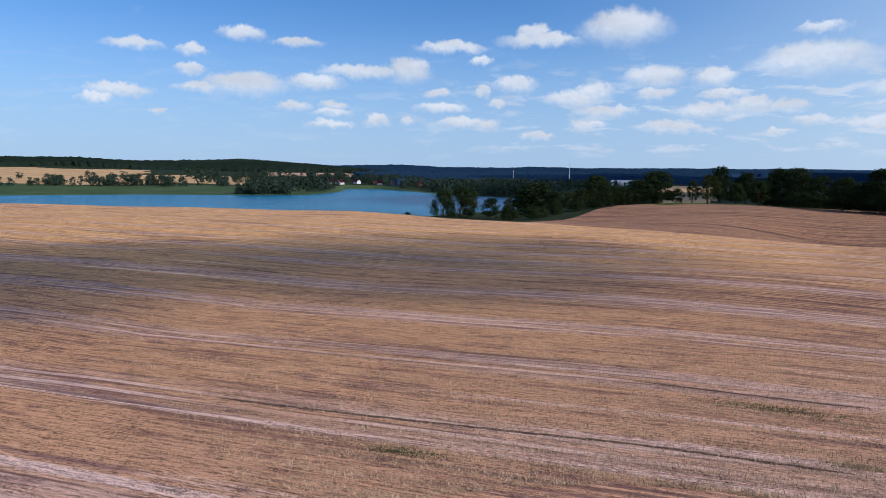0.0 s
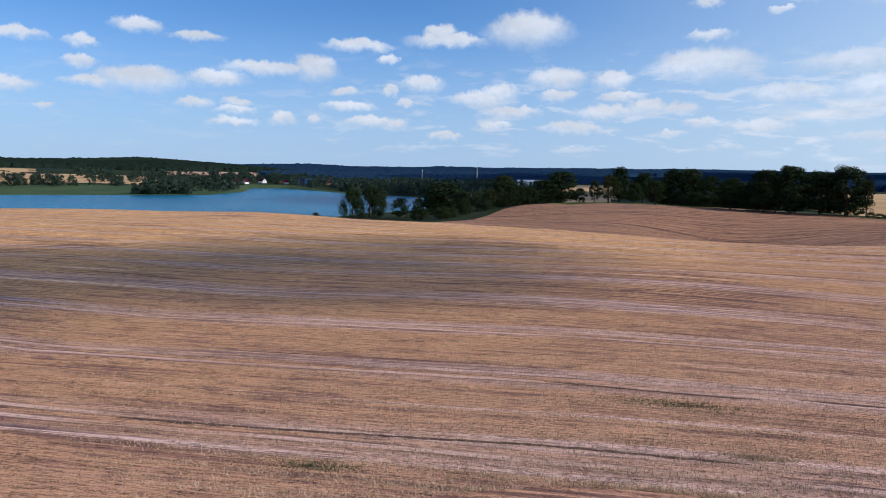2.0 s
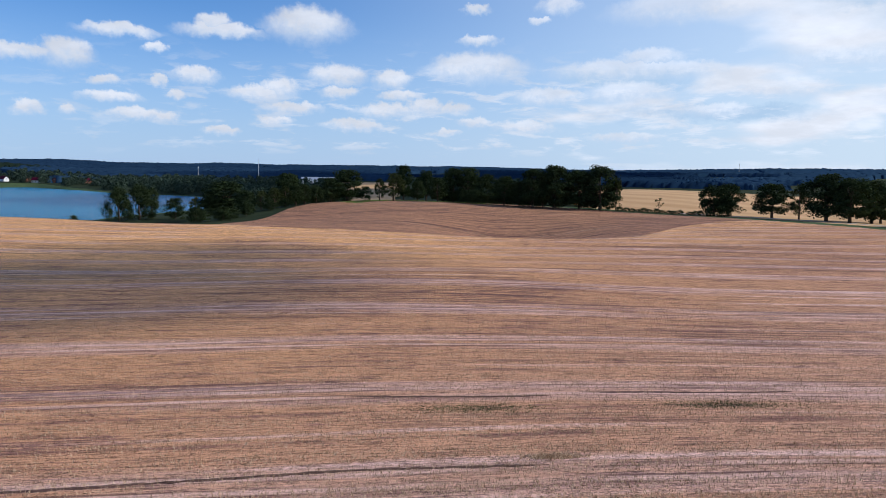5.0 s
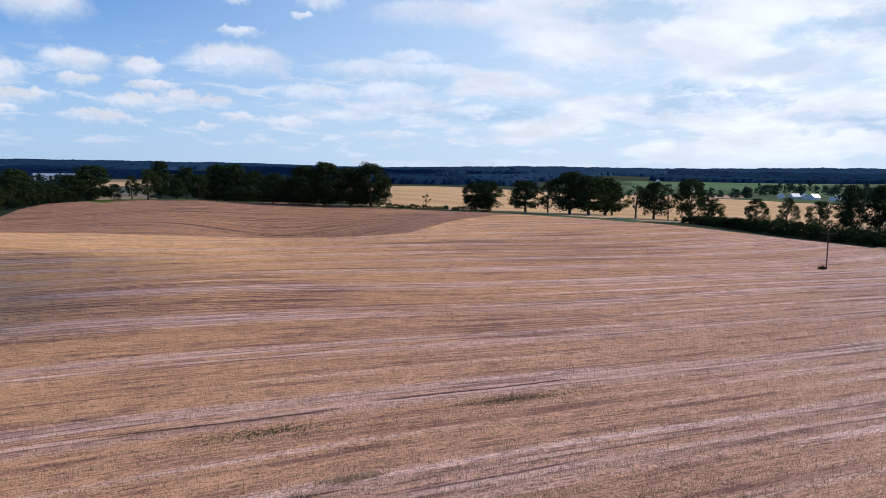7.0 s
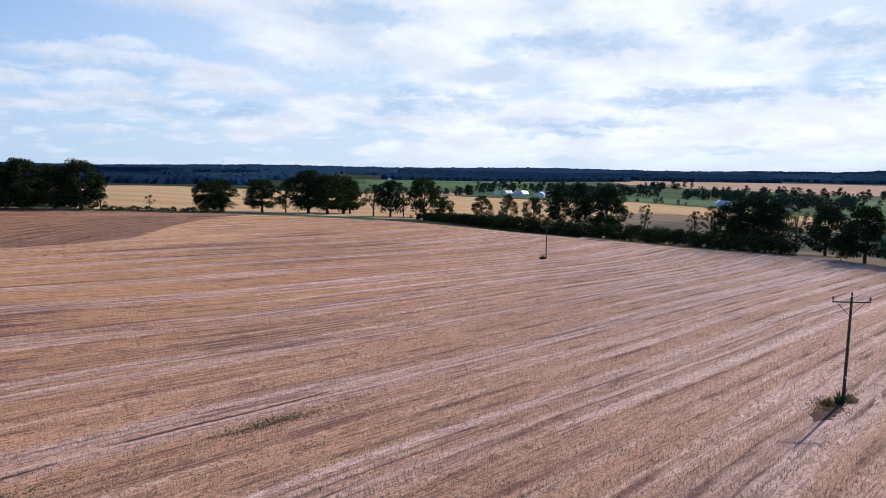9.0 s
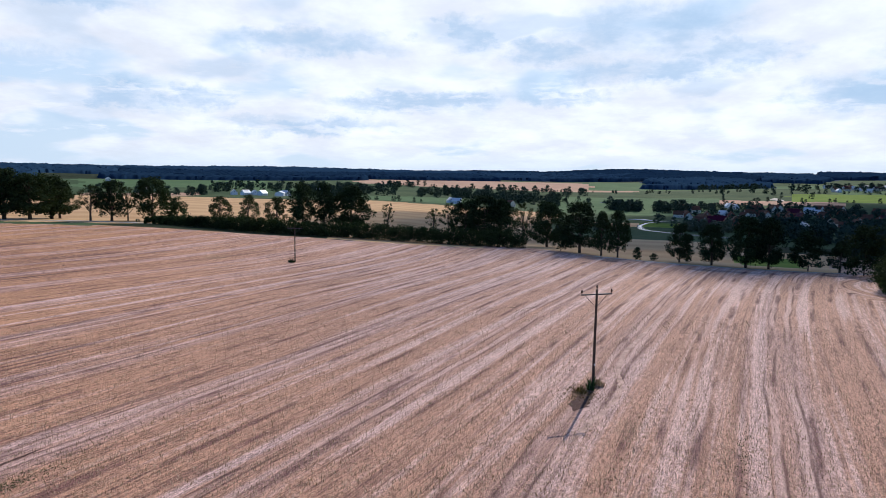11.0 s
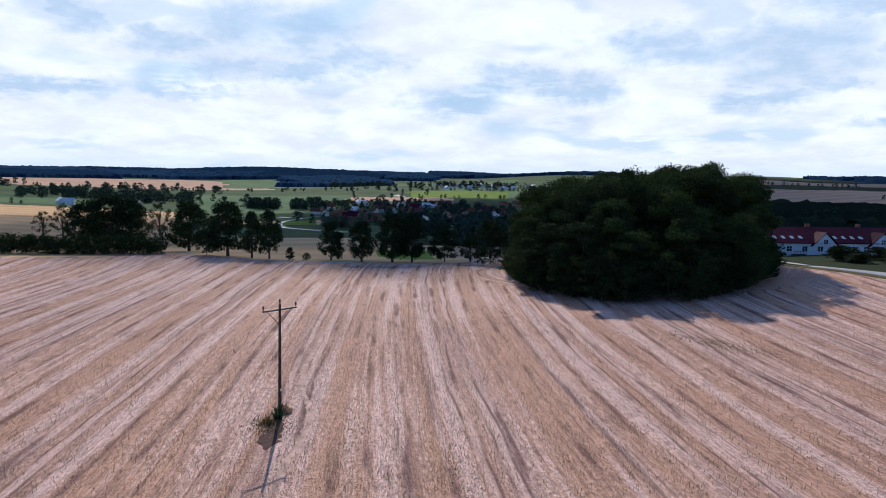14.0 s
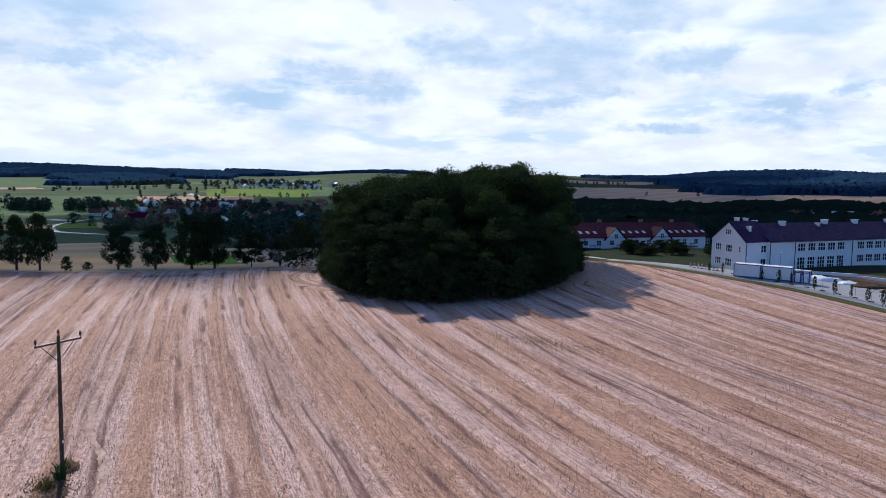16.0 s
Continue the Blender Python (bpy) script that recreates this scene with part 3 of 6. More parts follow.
def far_height(x, y):
    r = np.clip(np.hypot(x, y), RANGES[0], RANGES[-1] - 1)
    b = np.degrees(np.arctan2(x, y))
    b = np.where(b < -110, b + 360, b)
    b = np.clip(b, BEARINGS[0], BEARINGS[-1] - 0.01)
    i = np.clip(np.searchsorted(RANGES, r, "right") - 1, 0, len(RANGES) - 2)
    j = np.clip(np.searchsorted(BEARINGS, b, "right") - 1, 0, len(BEARINGS) - 2)
    u = (r - RANGES[i]) / (RANGES[i + 1] - RANGES[i])
    v = (b - BEARINGS[j]) / (BEARINGS[j + 1] - BEARINGS[j])
    v = v * v * (3 - 2 * v)
    return (HEIGHTS[i, j] * (1 - u) * (1 - v) + HEIGHTS[i + 1, j] * u * (1 - v)
            + HEIGHTS[i, j + 1] * (1 - u) * v + HEIGHTS[i + 1, j + 1] * u * v)


def ground_height(x, y):
    x, y = np.asarray(x, float), np.asarray(y, float)
    near = (-0.4 + 0.35 * np.sin(x / 23 + y / 31) * np.cos(y / 27 - x / 45)
            + 5.5 * swell(x, y, 75, -150, 70) + 3.2 * swell(x, y, 150, 350, 75, 90)
            - 8.5 * swell(x, y, 140, 232, 34, 42) - 3.0 * swell(x, y, 60, 300, 40, 60)
            + 0.9 * swell(x, y, 60, 105, 45, 25) + 1.0 * swell(x, y, -60, 250, 120, 60))
    out = edge_distance(x, y, RIM)
    z = near + (far_height(x, y) - near) * ease(-14, 95, out)
    shore = edge_distance(x, y, LAKE)
    z = np.where(shore < 260, np.maximum(z, LAKE_LEVEL + 0.25 + np.clip(shore, 0, 60) * 0.02), z)
    z = z + (LAKE_LEVEL - 2.5 - z) * ease(1, -12, shore)
    r = np.hypot(x, y)
    return z + ease(900, 2600, r) * (7 * np.sin(x / 310 + 1.3) * np.cos(y / 270) + 5 * np.sin(x / 130 + y / 190))


def ground_at(x, y):
    return float(ground_height(np.array([x]), np.array([y]))[0])


# ---------------------------------------------------------------- mesh helpers
def mesh_of(name, verts, faces, materials, indices=None):
    """A mesh from arrays; faces all of one size, or a list of tuples."""
    me = bpy.data.meshes.new(name)
    if isinstance(faces, np.ndarray):
        count, size = faces.shape
        me.vertices.add(len(verts))
        me.vertices.foreach_set("co", np.asarray(verts, np.float32).ravel())
        me.loops.add(count * size)
        me.loops.foreach_set("vertex_index", faces.astype(np.int32).ravel())
        me.polygons.add(count)
        me.polygons.foreach_set("loop_start", np.arange(0, count * size, size, dtype=np.int32))
        if indices is not None:
            me.polygons.foreach_set("material_index", np.asarray(indices, np.int32))
        me.update(calc_edges=True)
    else:
        me.from_pydata([tuple(v) for v in verts], [], faces)
        if indices is not None:
            me.polygons.foreach_set("material_index", np.asarray(indices, np.int32))
        me.update()
    for m in materials:
        me.materials.append(m)
    return me


def part(name, shape, mat, parent, label=""):
    """One mesh object under a thing or a part; shape is a bmesh or a mesh."""
    if isinstance(shape, bmesh.types.BMesh):
        me = bpy.data.meshes.new(name)
        shape.to_mesh(me)
        shape.free()
        me.materials.append(mat)
    else:
        me = shape
    ob = new(name, me)
    ob.parent = parent
    if label:
        tagged(ob, label)
    return ob


def box(bm, lo, hi, bevel=0.0, turn=None):
    """A box between two corners, with eased edges."""
    made = bmesh.ops.create_cube(bm, size=1.0)["verts"]
    c = [(a + b) / 2 for a, b in zip(lo, hi)]
    s = [b - a for a, b in zip(lo, hi)]
    for v in made:
        v.co = Vector((v.co.x * s[0] + c[0], v.co.y * s[1] + c[1], v.co.z * s[2] + c[2]))
    if bevel:
        edges = list({e for v in made for e in v.link_edges})
        bmesh.ops.bevel(bm, geom=edges, offset=bevel, segments=1, affect="EDGES")
    if turn is not None:
        for v in made:
            if v.is_valid:
                v.co = turn @ v.co
    return bm


def boxes(*rows, bevel=0.0):
    bm = bmesh.new()
    for lo, hi in rows:
        box(bm, lo, hi, bevel)
    return bm


def rod(bm, a, b, r0, r1=None, sides=10):
    """A tapered round bar from a to b."""
    a, b = Vector(a), Vector(b)
    made = bmesh.ops.create_cone(bm, cap_ends=True, segments=sides, radius1=r0, radius2=r0 if r1 is None else r1,
                                 depth=(b - a).length)["verts"]
    m = Matrix.Translation((a + b) / 2) @ (b - a).to_track_quat("Z", "Y").to_matrix().to_4x4()
    for v in made:
        v.co = m @ v.co
    return bm


def prism(ring, z0, z1):
    """An upright block over a ring in plan."""
    bm = bmesh.new()
    low = [bm.verts.new((x, y, z0)) for x, y in ring]
    high = [bm.verts.new((x, y, z1)) for x, y in ring]
    bm.faces.new(high)
    bm.faces.new(low[::-1])
    for i in range(len(ring)):
        j = (i + 1) % len(ring)
        bm.faces.new((low[i], low[j], high[j], high[i]))
    bmesh.ops.recalc_face_normals(bm, faces=bm.faces)
    return bm


# ---------------------------------------------------------------- the ground, one sheet to the horizon
# patches of land: bearing from, to, distance from, to (the kind is the list's)
LIME = [(115.3, 123.2, 1195, 1410), (111.5, 116, 215, 290), (104.5, 107, 640, 700)]
RIPE = [(36, 57, 285, 830), (57, 78, 330, 800), (78, 97, 150, 830), (97, 112, 150, 400), (112, 118, 150, 330), (-60, -24, 1240, 1900),
        (-24, -16, 1290, 1650), (16.8, 21.5, 540, 1560), (100, 110, 640, 700)]
CUT = [(118, 123, 150, 330), (139, 200, 1010, 1420), (139, 151, 1640, 2000), (81, 103.5, 1540, 2160), (112.5, 118, 1120, 1190), (106, 118, 1100, 1210), (60, 68, 900, 1060), (-15, -6, 1700, 1925)]
CROP = [(-60, -17.0, 905, 990), (60, 74, 1250, 1900), (97, 110, 830, 1250), (100, 124, 1700, 2350), (118, 128, 1230, 1560), (122, 128, 150, 290),
        (79, 91, 860, 1010), (72, 80, 1080, 1250), (47.2, 51.4, 1940, 2150), (97, 103, 1000, 1150)]
LUSH = [(97, 128, 400, 830), (66, 128, 830, 2400), (-60, -5, 880, 1240), (57, 66, 830, 1900), (110, 200, 2350, 2700)]


# wooded slopes far off
FORESTS_WEST = [(-60, -4, 1930, 2300, 4600), (-60, -10, 2300, 2650, 1500)]
FORESTS_NORTH = [
    (-6, 16.8, 1480, 2300, 2400), (16.8, 21.5, 1600, 2300, 500), (21.5, 30, 1480, 2300, 900), (62, 92, 2150, 2750, 2600), (92, 104, 2500, 2900, 1100), 
    (-12, 22, 2300, 3100, 3600), (15, 50, 2450, 3300, 4200), (50, 62, 2460, 3300, 1500), (28, 46.8, 1350, 2450, 4200), (46.8, 51.6, 1320, 1930, 900),
    (46.8, 51.6, 2160, 2460, 400), (51.6, 57, 1500, 2450, 1300)]
FORESTS_EAST = [
    (60, 92, 2750, 3400, 2500), (90, 112, 2900, 3600, 2000), (104, 112.6, 1900, 2500, 2300),
    (112.6, 117, 2480, 2950, 700), (97, 112.6, 2450, 2950, 1100), (117, 133, 2750, 3500, 2400), 
    (152.2, 200, 1290, 1500, 1900), (150.6, 200, 1500, 1900, 2300), (149.8, 200, 1900, 2350, 2400), (155, 159, 1250, 1300, 60),
    (163, 168, 1265, 1300, 60), (146.3, 150, 2330, 2430, 160), (62, 80, 2000, 2150, 260)]


def in_patch(x, y, patches, wobble):
    r, b = np.hypot(x, y), np.degrees(np.arctan2(x, y))
    b = np.where(b < -110, b + 360, b)
    hit = np.zeros(x.shape, bool)
    for b0, b1, r0, r1 in patches:
        hit |= (b + wobble * 0.35 > b0) & (b + wobble * 0.35 < b1) & (r * (1 + 0.012 * wobble) > r0) & (r * (1 + 0.012 * wobble) < r1)
    return hit


# the edge of the farther, darker field that lies in the hollow and on the rise behind
HOLLOW = np.array([(14, 276), (62, 234), (103, 182), (130, 171), (150, 176), (192, 198), (236, 211), (280, 216), (290, 250), (260, 310), (230, 390),
                   (165, 480), (80, 440), (35, 350)], float)


def row_coordinates(x, y):
    """Across and along the drilled rows, which bow a little across the field."""
    a, b = (0.9205, -0.3907), (0.3907, 0.9205)
    s, q = (x - 40) * a[0] + (y + 20) * a[1], (x - 40) * b[0] + (y + 20) * b[1]
    u, v = np.clip(s, -110, 150) / 100, np.clip(q, -60, 110) / 100
    q2 = (q + 2.34 - 2.66 * u + 4.02 * u ** 2 + 0.57 * u ** 3 + v * (4.36 + 4.14 * u - 2.84 * u ** 2 - 5.98 * u ** 3)
          - v ** 2 * (5.27 - 7.32 * u))
    # the machines swung round the grove
    u, v = (x - 120) * 0.788 - (y + 104) * 0.616, (x - 120) * 0.616 + (y + 104) * 0.788
    gap = (np.hypot(u / 30, v / 30) - 1) * 30
    k = ease(6, 1, gap)
    return q2 * (1 - k) + gap * k, s * (1 - k) + np.arctan2(v, u) * 32 * k


def make_ground():
    fine = np.radians(np.arange(-44, 180.01, 0.5))
    coarse = np.radians(np.arange(184, 316, 4.0))
    bearing = np.concatenate([fine, coarse])
    ring = np.concatenate([[0.01, 6, 14, 22], np.arange(28, 330, 2.5)])
    while ring[-1] < 4880:
        ring = np.append(ring, ring[-1] + max(2.5, ring[-1] * 0.0095))
    b, r = np.meshgrid(bearing, ring)
    x, y = r * np.sin(b), r * np.cos(b)
    # draw the mesh onto the edges of the fields
    for edge in (RIM, HOLLOW, SITE):
        d = edge_distance(x, y, edge)
        gx, gy = edge_distance(x + 0.2, y, edge) - d, edge_distance(x, y + 0.2, edge) - d
        size = np.hypot(gx, gy) + 1e-9
        pull = np.where((np.abs(d) < 1.9) & (size > 0.1), d, 0.0)
        x, y = x - pull * gx / size, y - pull * gy / size
    z = ground_height(x, y)
    verts = np.stack([x, y, z], -1).reshape(-1, 3)
    n, k = len(bearing), len(ring)
    i, j = np.meshgrid(np.arange(k - 1), np.arange(n), indexing="ij")
    j2 = (j + 1) % n
    faces = np.stack([i * n + j, i * n + j2, (i + 1) * n + j2, (i + 1) * n + j], -1).reshape(-1, 4)
    faces = faces[:, ::-1]
    middle = verts[faces].mean(1)
    cx, cy = middle[:, 0], middle[:, 1]
    wob = np.sin(cx / 61 + cy / 47) + 0.6 * np.sin(cx / 23 - cy / 31)
    kind = np.full(len(faces), 7)
    far = np.hypot(cx, cy)
    kind[in_patch(cx, cy, LUSH, wob)] = 4
    kind[in_patch(cx, cy, RIPE, wob)] = 2
    kind[in_patch(cx, cy, CUT, wob)] = 3
    kind[in_patch(cx, cy, CROP, wob)] = 5
    kind[in_patch(cx, cy, LIME, wob)] = 9
    fx, fy = cx - 40 * np.sin(cy / 170) - 22 * np.sin(cy / 61 + 1), cy - 40 * np.sin(cx / 190) - 22 * np.sin(cx / 57)
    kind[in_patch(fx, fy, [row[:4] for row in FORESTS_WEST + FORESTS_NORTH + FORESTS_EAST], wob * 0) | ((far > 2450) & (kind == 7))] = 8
    rim = edge_distance(cx, cy, RIM)
    kind[rim < 0] = 0
    hollow = edge_distance(cx, cy, HOLLOW)
    kind[(hollow < 0) & (rim < 0)] = 1
    kind[(rim > 0) & (rim < 11) & (cy > 150) & (cx > 150)] = 4
    kind[(rim > -5) & (rim < 5) & (cy > 150) & (cx > 215)] = 4
    kind[(rim > -34) & (rim < 11) & (cx > 118) & (cx < 196) & (cy > 345)] = 6
    kind[(rim < 15) & (cx > 150) & (cy < -4) & (cy > -112)] = 0
    shore = edge_distance(cx, cy, LAKE)
    kind[(shore < 7) & (rim > 30)] = 4
    site = edge_distance(cx, cy, SITE)
    kind[(site < 0)] = 7
    me = mesh_of("ground", verts, faces, [M_STUBBLE, M_FALLOW, M_TAN, M_PINK, M_MEADOW, M_GREEN, M_VERGE, M_SCRUB, M_HAZY_FLOOR, M_LIME], kind)
    uv = me.uv_layers.new(name="rows")
    across, along = row_coordinates(verts[:, 0], verts[:, 1])
    flat = np.stack([across, along], -1)[faces.ravel()]
    uv.data.foreach_set("uv", flat.astype(np.float32).ravel())
    me.shade_smooth()
    ob = new("ground", me)
    tagged(ob, "rolling farmland with dry stubble fields, meadows and lake shore", "ground", kind="structure")


# the strip of grass and works yard on the far side of the stubble
SITE = np.array([(112, -130), (102, -127), (86, -126), (71, -123.5), (55, -120), (39, -113.5), (5, -98), (-60, -70), (-60, -300), (160, -300),
                 (150, -150)], float)
make_ground()


def make_lake():
    bm = bmesh.new()
    bm.faces.new([bm.verts.new((x, y, 0)) for x, y in LAKE])
    bmesh.ops.triangulate(bm, faces=bm.faces)
    me = bpy.data.meshes.new("lake")
    bm.to_mesh(me)
    bm.free()
    me.materials.append(M_WATER)
    ob = new("lake", me)
    ob.location.z = LAKE_LEVEL
    tagged(ob, "calm deep blue lake between wooded shores", "lake", kind="structure")


make_lake()

# ---------------------------------------------------------------- trees
def tube(points, radii, sides=5):
    """A tapering limb through points: vertices and quads."""
    points = np.asarray(points, float)
    verts, faces = [], []
    for i, (p, r) in enumerate(zip(points, radii)):
        d = points[min(i + 1, len(points) - 1)] - points[max(i - 1, 0)]
        d = d / (np.linalg.norm(d) + 1e-9)
        u = np.cross(d, (0.31, 0.95, 0.05))
        u /= np.linalg.norm(u) + 1e-9
        w = np.cross(d, u)
        for k in range(sides):
            a = 2 * math.pi * k / sides
            verts.append(p + r * (math.cos(a) * u + math.sin(a) * w))
    for i in range(len(points) - 1):
        for k in range(sides):
            k2 = (k + 1) % sides
            faces.append((i * sides + k, i * sides + k2, (i + 1) * sides + k2, (i + 1) * sides + k))
    return np.array(verts), np.array(faces)


def joined(pieces):
    verts, faces, base = [], [], 0
    for v, f in pieces:
        verts.append(v)
        faces.append(f + base)
        base += len(v)
    return np.concatenate(verts), np.concatenate(faces)


def leaf_sprays(rng, centres, spread, count, size, droop=0.0):
    """Small pointed leaf sprays in loose clumps round the centres."""
    n = len(centres) * count
    c = np.repeat(centres, count, 0)
    s = np.repeat(spread, count)[:, None]
    d = rng.normal(size=(n, 3))
    d /= np.linalg.norm(d, axis=1)[:, None]
    place = c + d * s * (0.35 + 0.65 * rng.random((n, 1)) ** 0.6) * (1, 1, 0.72 + droop)
    normal = d + rng.normal(size=(n, 3)) * 0.7 + (0, 0, 0.45)
    normal /= np.linalg.norm(normal, axis=1)[:, None]
    u = np.cross(normal, rng.normal(size=(n, 3)))
    u /= np.linalg.norm(u, axis=1)[:, None] + 1e-9
    v = np.cross(normal, u)
    k = (size * (0.6 + 0.8 * rng.random((n, 1))))
    verts = np.stack([place - u * k, place + u * k * 0.7 + normal * k * 0.2, place + v * k * 1.15 + u * k * 0.2], 1)
    return verts.reshape(-1, 3), np.arange(n * 3).reshape(-1, 3)


# crown outline of each kind: half width at heights from the crown's foot to its top, out of 1
OUTLINES = {
    "round": (0.13, (0.62, 0.92, 1.0, 0.98, 0.88, 0.68, 0.34)),
    "grove": (0.08, (0.80, 0.95, 1.0, 0.98, 0.86, 0.62, 0.28)),
    "tall": (0.11, (0.66, 0.88, 0.96, 1.0, 0.90, 0.70, 0.36)),
    "open": (0.14, (0.55, 0.75, 1.0, 0.80, 0.90, 0.55, 0.25)),
    "sparse": (0.30, (0.45, 0.75, 1.0, 0.90, 0.85, 0.60, 0.30)),
    "conical": (0.14, (0.90, 1.0, 0.92, 0.78, 0.60, 0.38, 0.14)),
    "bush": (0.0, (0.75, 0.95, 1.0, 0.95, 0.82, 0.60, 0.30)),
    "birch": (0.10, (0.85, 1.0, 0.95, 0.85, 0.72, 0.52, 0.24)),
    "sapling": (0.30, (0.50, 0.95, 1.0, 0.90, 0.75, 0.50, 0.25)),
    "far": (0.05, (0.75, 0.95, 1.0, 0.95, 0.85, 0.62, 0.30)),
}
# clumps, leaves in a clump, clump radius, leaf size
AMOUNTS = {"round": (96, 76, 1.75, 0.37), "grove": (58, 240, 2.05, 0.20), "tall": (90, 78, 1.7, 0.35), "open": (60, 78, 1.5, 0.30),
           "sparse": (44, 60, 1.1, 0.24), "conical": (84, 76, 1.5, 0.32), "bush": (64, 62, 1.8, 0.40), "birch": (84, 80, 1.5, 0.31),
           "sapling": (30, 64, 1.2, 0.22), "far": (26, 44, 2.1, 0.44)}
TREE_H, TREE_R = 16.0, 7.0


def build_tree(kind, seed, leaf, name="tree", label="", mat_bark=None):
    """A tree 16 m high and 14 m across, to be scaled: trunk with limbs, and a crown of leaf clumps with gaps."""
    rng = np.random.default_rng(seed)
    foot, outline = OUTLINES[kind]
    clumps, count, spread, size = AMOUNTS[kind]
    # crown leans and bulges a little its own way
    phase = rng.random(6) * 6.28
    centres = []
    while len(centres) < clumps:
        k = rng.random() ** 0.9
        a = rng.random() * 6.283
        w = np.interp(k, np.linspace(0, 1, len(outline)), outline)
        w *= 0.97 + 0.20 * math.sin(2 * a + phase[0]) * math.sin(5 * k + phase[1]) + 0.12 * math.sin(5 * a + phase[2])
        if kind in ("open", "sparse", "birch") and math.sin(3 * a + 7 * k + phase[3]) > 0.45:
            continue
        rad = w * (rng.random() ** 0.36)
        z = TREE_H * (foot + (1 - foot) * (k * 0.94 + 0.02))
        centres.append(((TREE_R - spread * 0.6) * rad * math.cos(a), (TREE_R - spread * 0.6) * rad * math.sin(a), z))
    centres = np.array(centres)
    radii = spread * (0.65 + 0.7 * rng.random(clumps))
    verts, faces = leaf_sprays(rng, centres, radii, count, size, {"birch": 0.75, "grove": -0.22}.get(kind, 0.0))
    verts[:, 2] = np.clip(verts[:, 2], 0.05, None)
    crown = mesh_of("crown", verts, faces, [leaf])
    # trunk and limbs
    base_r = {"bush": 0.16, "sapling": 0.30, "far": 0.3}.get(kind, 0.42)
    top = TREE_H * (0.55 if kind in ("bush", "far", "grove") else 0.80)
    sway = [(0.35 * math.sin(phase[4] + i) * i / 5, 0.35 * math.cos(phase[5] + i) * i / 5, top * i / 5) for i in range(6)]
    sway[0] = (0, 0, -0.6)
    pieces = [tube(sway, [base_r * 1.35, base_r, base_r * 0.85, base_r * 0.65, base_r * 0.4, base_r * 0.12], 7)]
    limbs = {"sparse": 26, "open": 20, "round": 18, "grove": 3, "far": 3, "bush": 6}.get(kind, 14)
    for c in centres[rng.permutation(clumps)[:limbs]]:
        k = float(np.clip((c[2] / TREE_H - 0.12) * 0.75, 0.12, 0.9))
        at = np.array([np.interp(k * 5, range(6), [p[i] for p in sway]) for i in range(3)])
        knee = at + (c - at) * 0.5 + (0, 0, -0.10 * np.linalg.norm(c - at) + 0.4)
        pieces.append(tube([at, knee, c], [base_r * 0.34 * (1.1 - k), base_r * 0.2, base_r * 0.05], 4))
    tv, tf = joined(pieces)
    trunk = mesh_of("trunk", tv, tf, [mat_bark or M_BARK])
    trunk.shade_smooth()
    thing = new(name)
    part("trunk", trunk, None, thing)
    part("crown", crown, None, thing)
    return thing


LABELS = {"round": "broad dark green deciduous tree with a rounded crown", "grove": "dense dark green tree of the small grove in the field",
          "tall": "tall upright dark green deciduous tree", "open": "loose-crowned olive green tree with gaps in the leaves",
          "sparse": "half-bare tree with thin leaves and visible limbs", "conical": "dark green tree with a narrow pointed crown",
          "bush": "dense dark green bush growing to the ground", "birch": "birch-like tree with hanging dark green branches",
          "sapling": "small lone young tree on the roadside verge", "far": "distant dark green tree in the valley"}
PROTOS = {}


def plant(kind, x, y, height, half, group, label="", turn=None, leaf=None, category="tree", name="", sink=0.0):
    """One tree at a place, of that height and half width; the first of a kind is built, the rest are copies."""
    choice = random.randrange({"round": 4, "grove": 4, "tall": 3, "open": 2, "sparse": 3, "bush": 2, "far": 4}.get(kind, 1))
    if leaf is None:
        leaf = {"open": M_LEAF_WARM, "sparse": M_LEAF_WARM, "far": M_HAZY_LEAF, "sapling": M_LEAF_WARM}.get(kind, M_LEAF)
    key = (kind, choice, leaf.name)
    m = (Matrix.Translation((x, y, ground_at(x, y) - sink))
         @ Matrix.Rotation(random.random() * 6.283 if turn is None else turn, 4, "Z")
         @ Matrix.Diagonal((half / TREE_R, half / TREE_R, height / TREE_H, 1)))
    name = name or ("bush" if kind in ("bush", "shrub") else "tree")
    if key not in PROTOS:
        PROTOS[key] = build_tree(kind, 11 + 7 * choice + len(kind), leaf, name)
        ob = PROTOS[key]
        ob.matrix_basis = m
    else:
        src = PROTOS[key]
        kept = src.matrix_basis.copy()
        src.matrix_basis = Matrix.Identity(4)
        ob = copy_thing(src, m)
        src.matrix_basis = kept
        ob.name = name
    return tagged(ob, label or LABELS[kind], "bush" if name == "bush" else category, group)


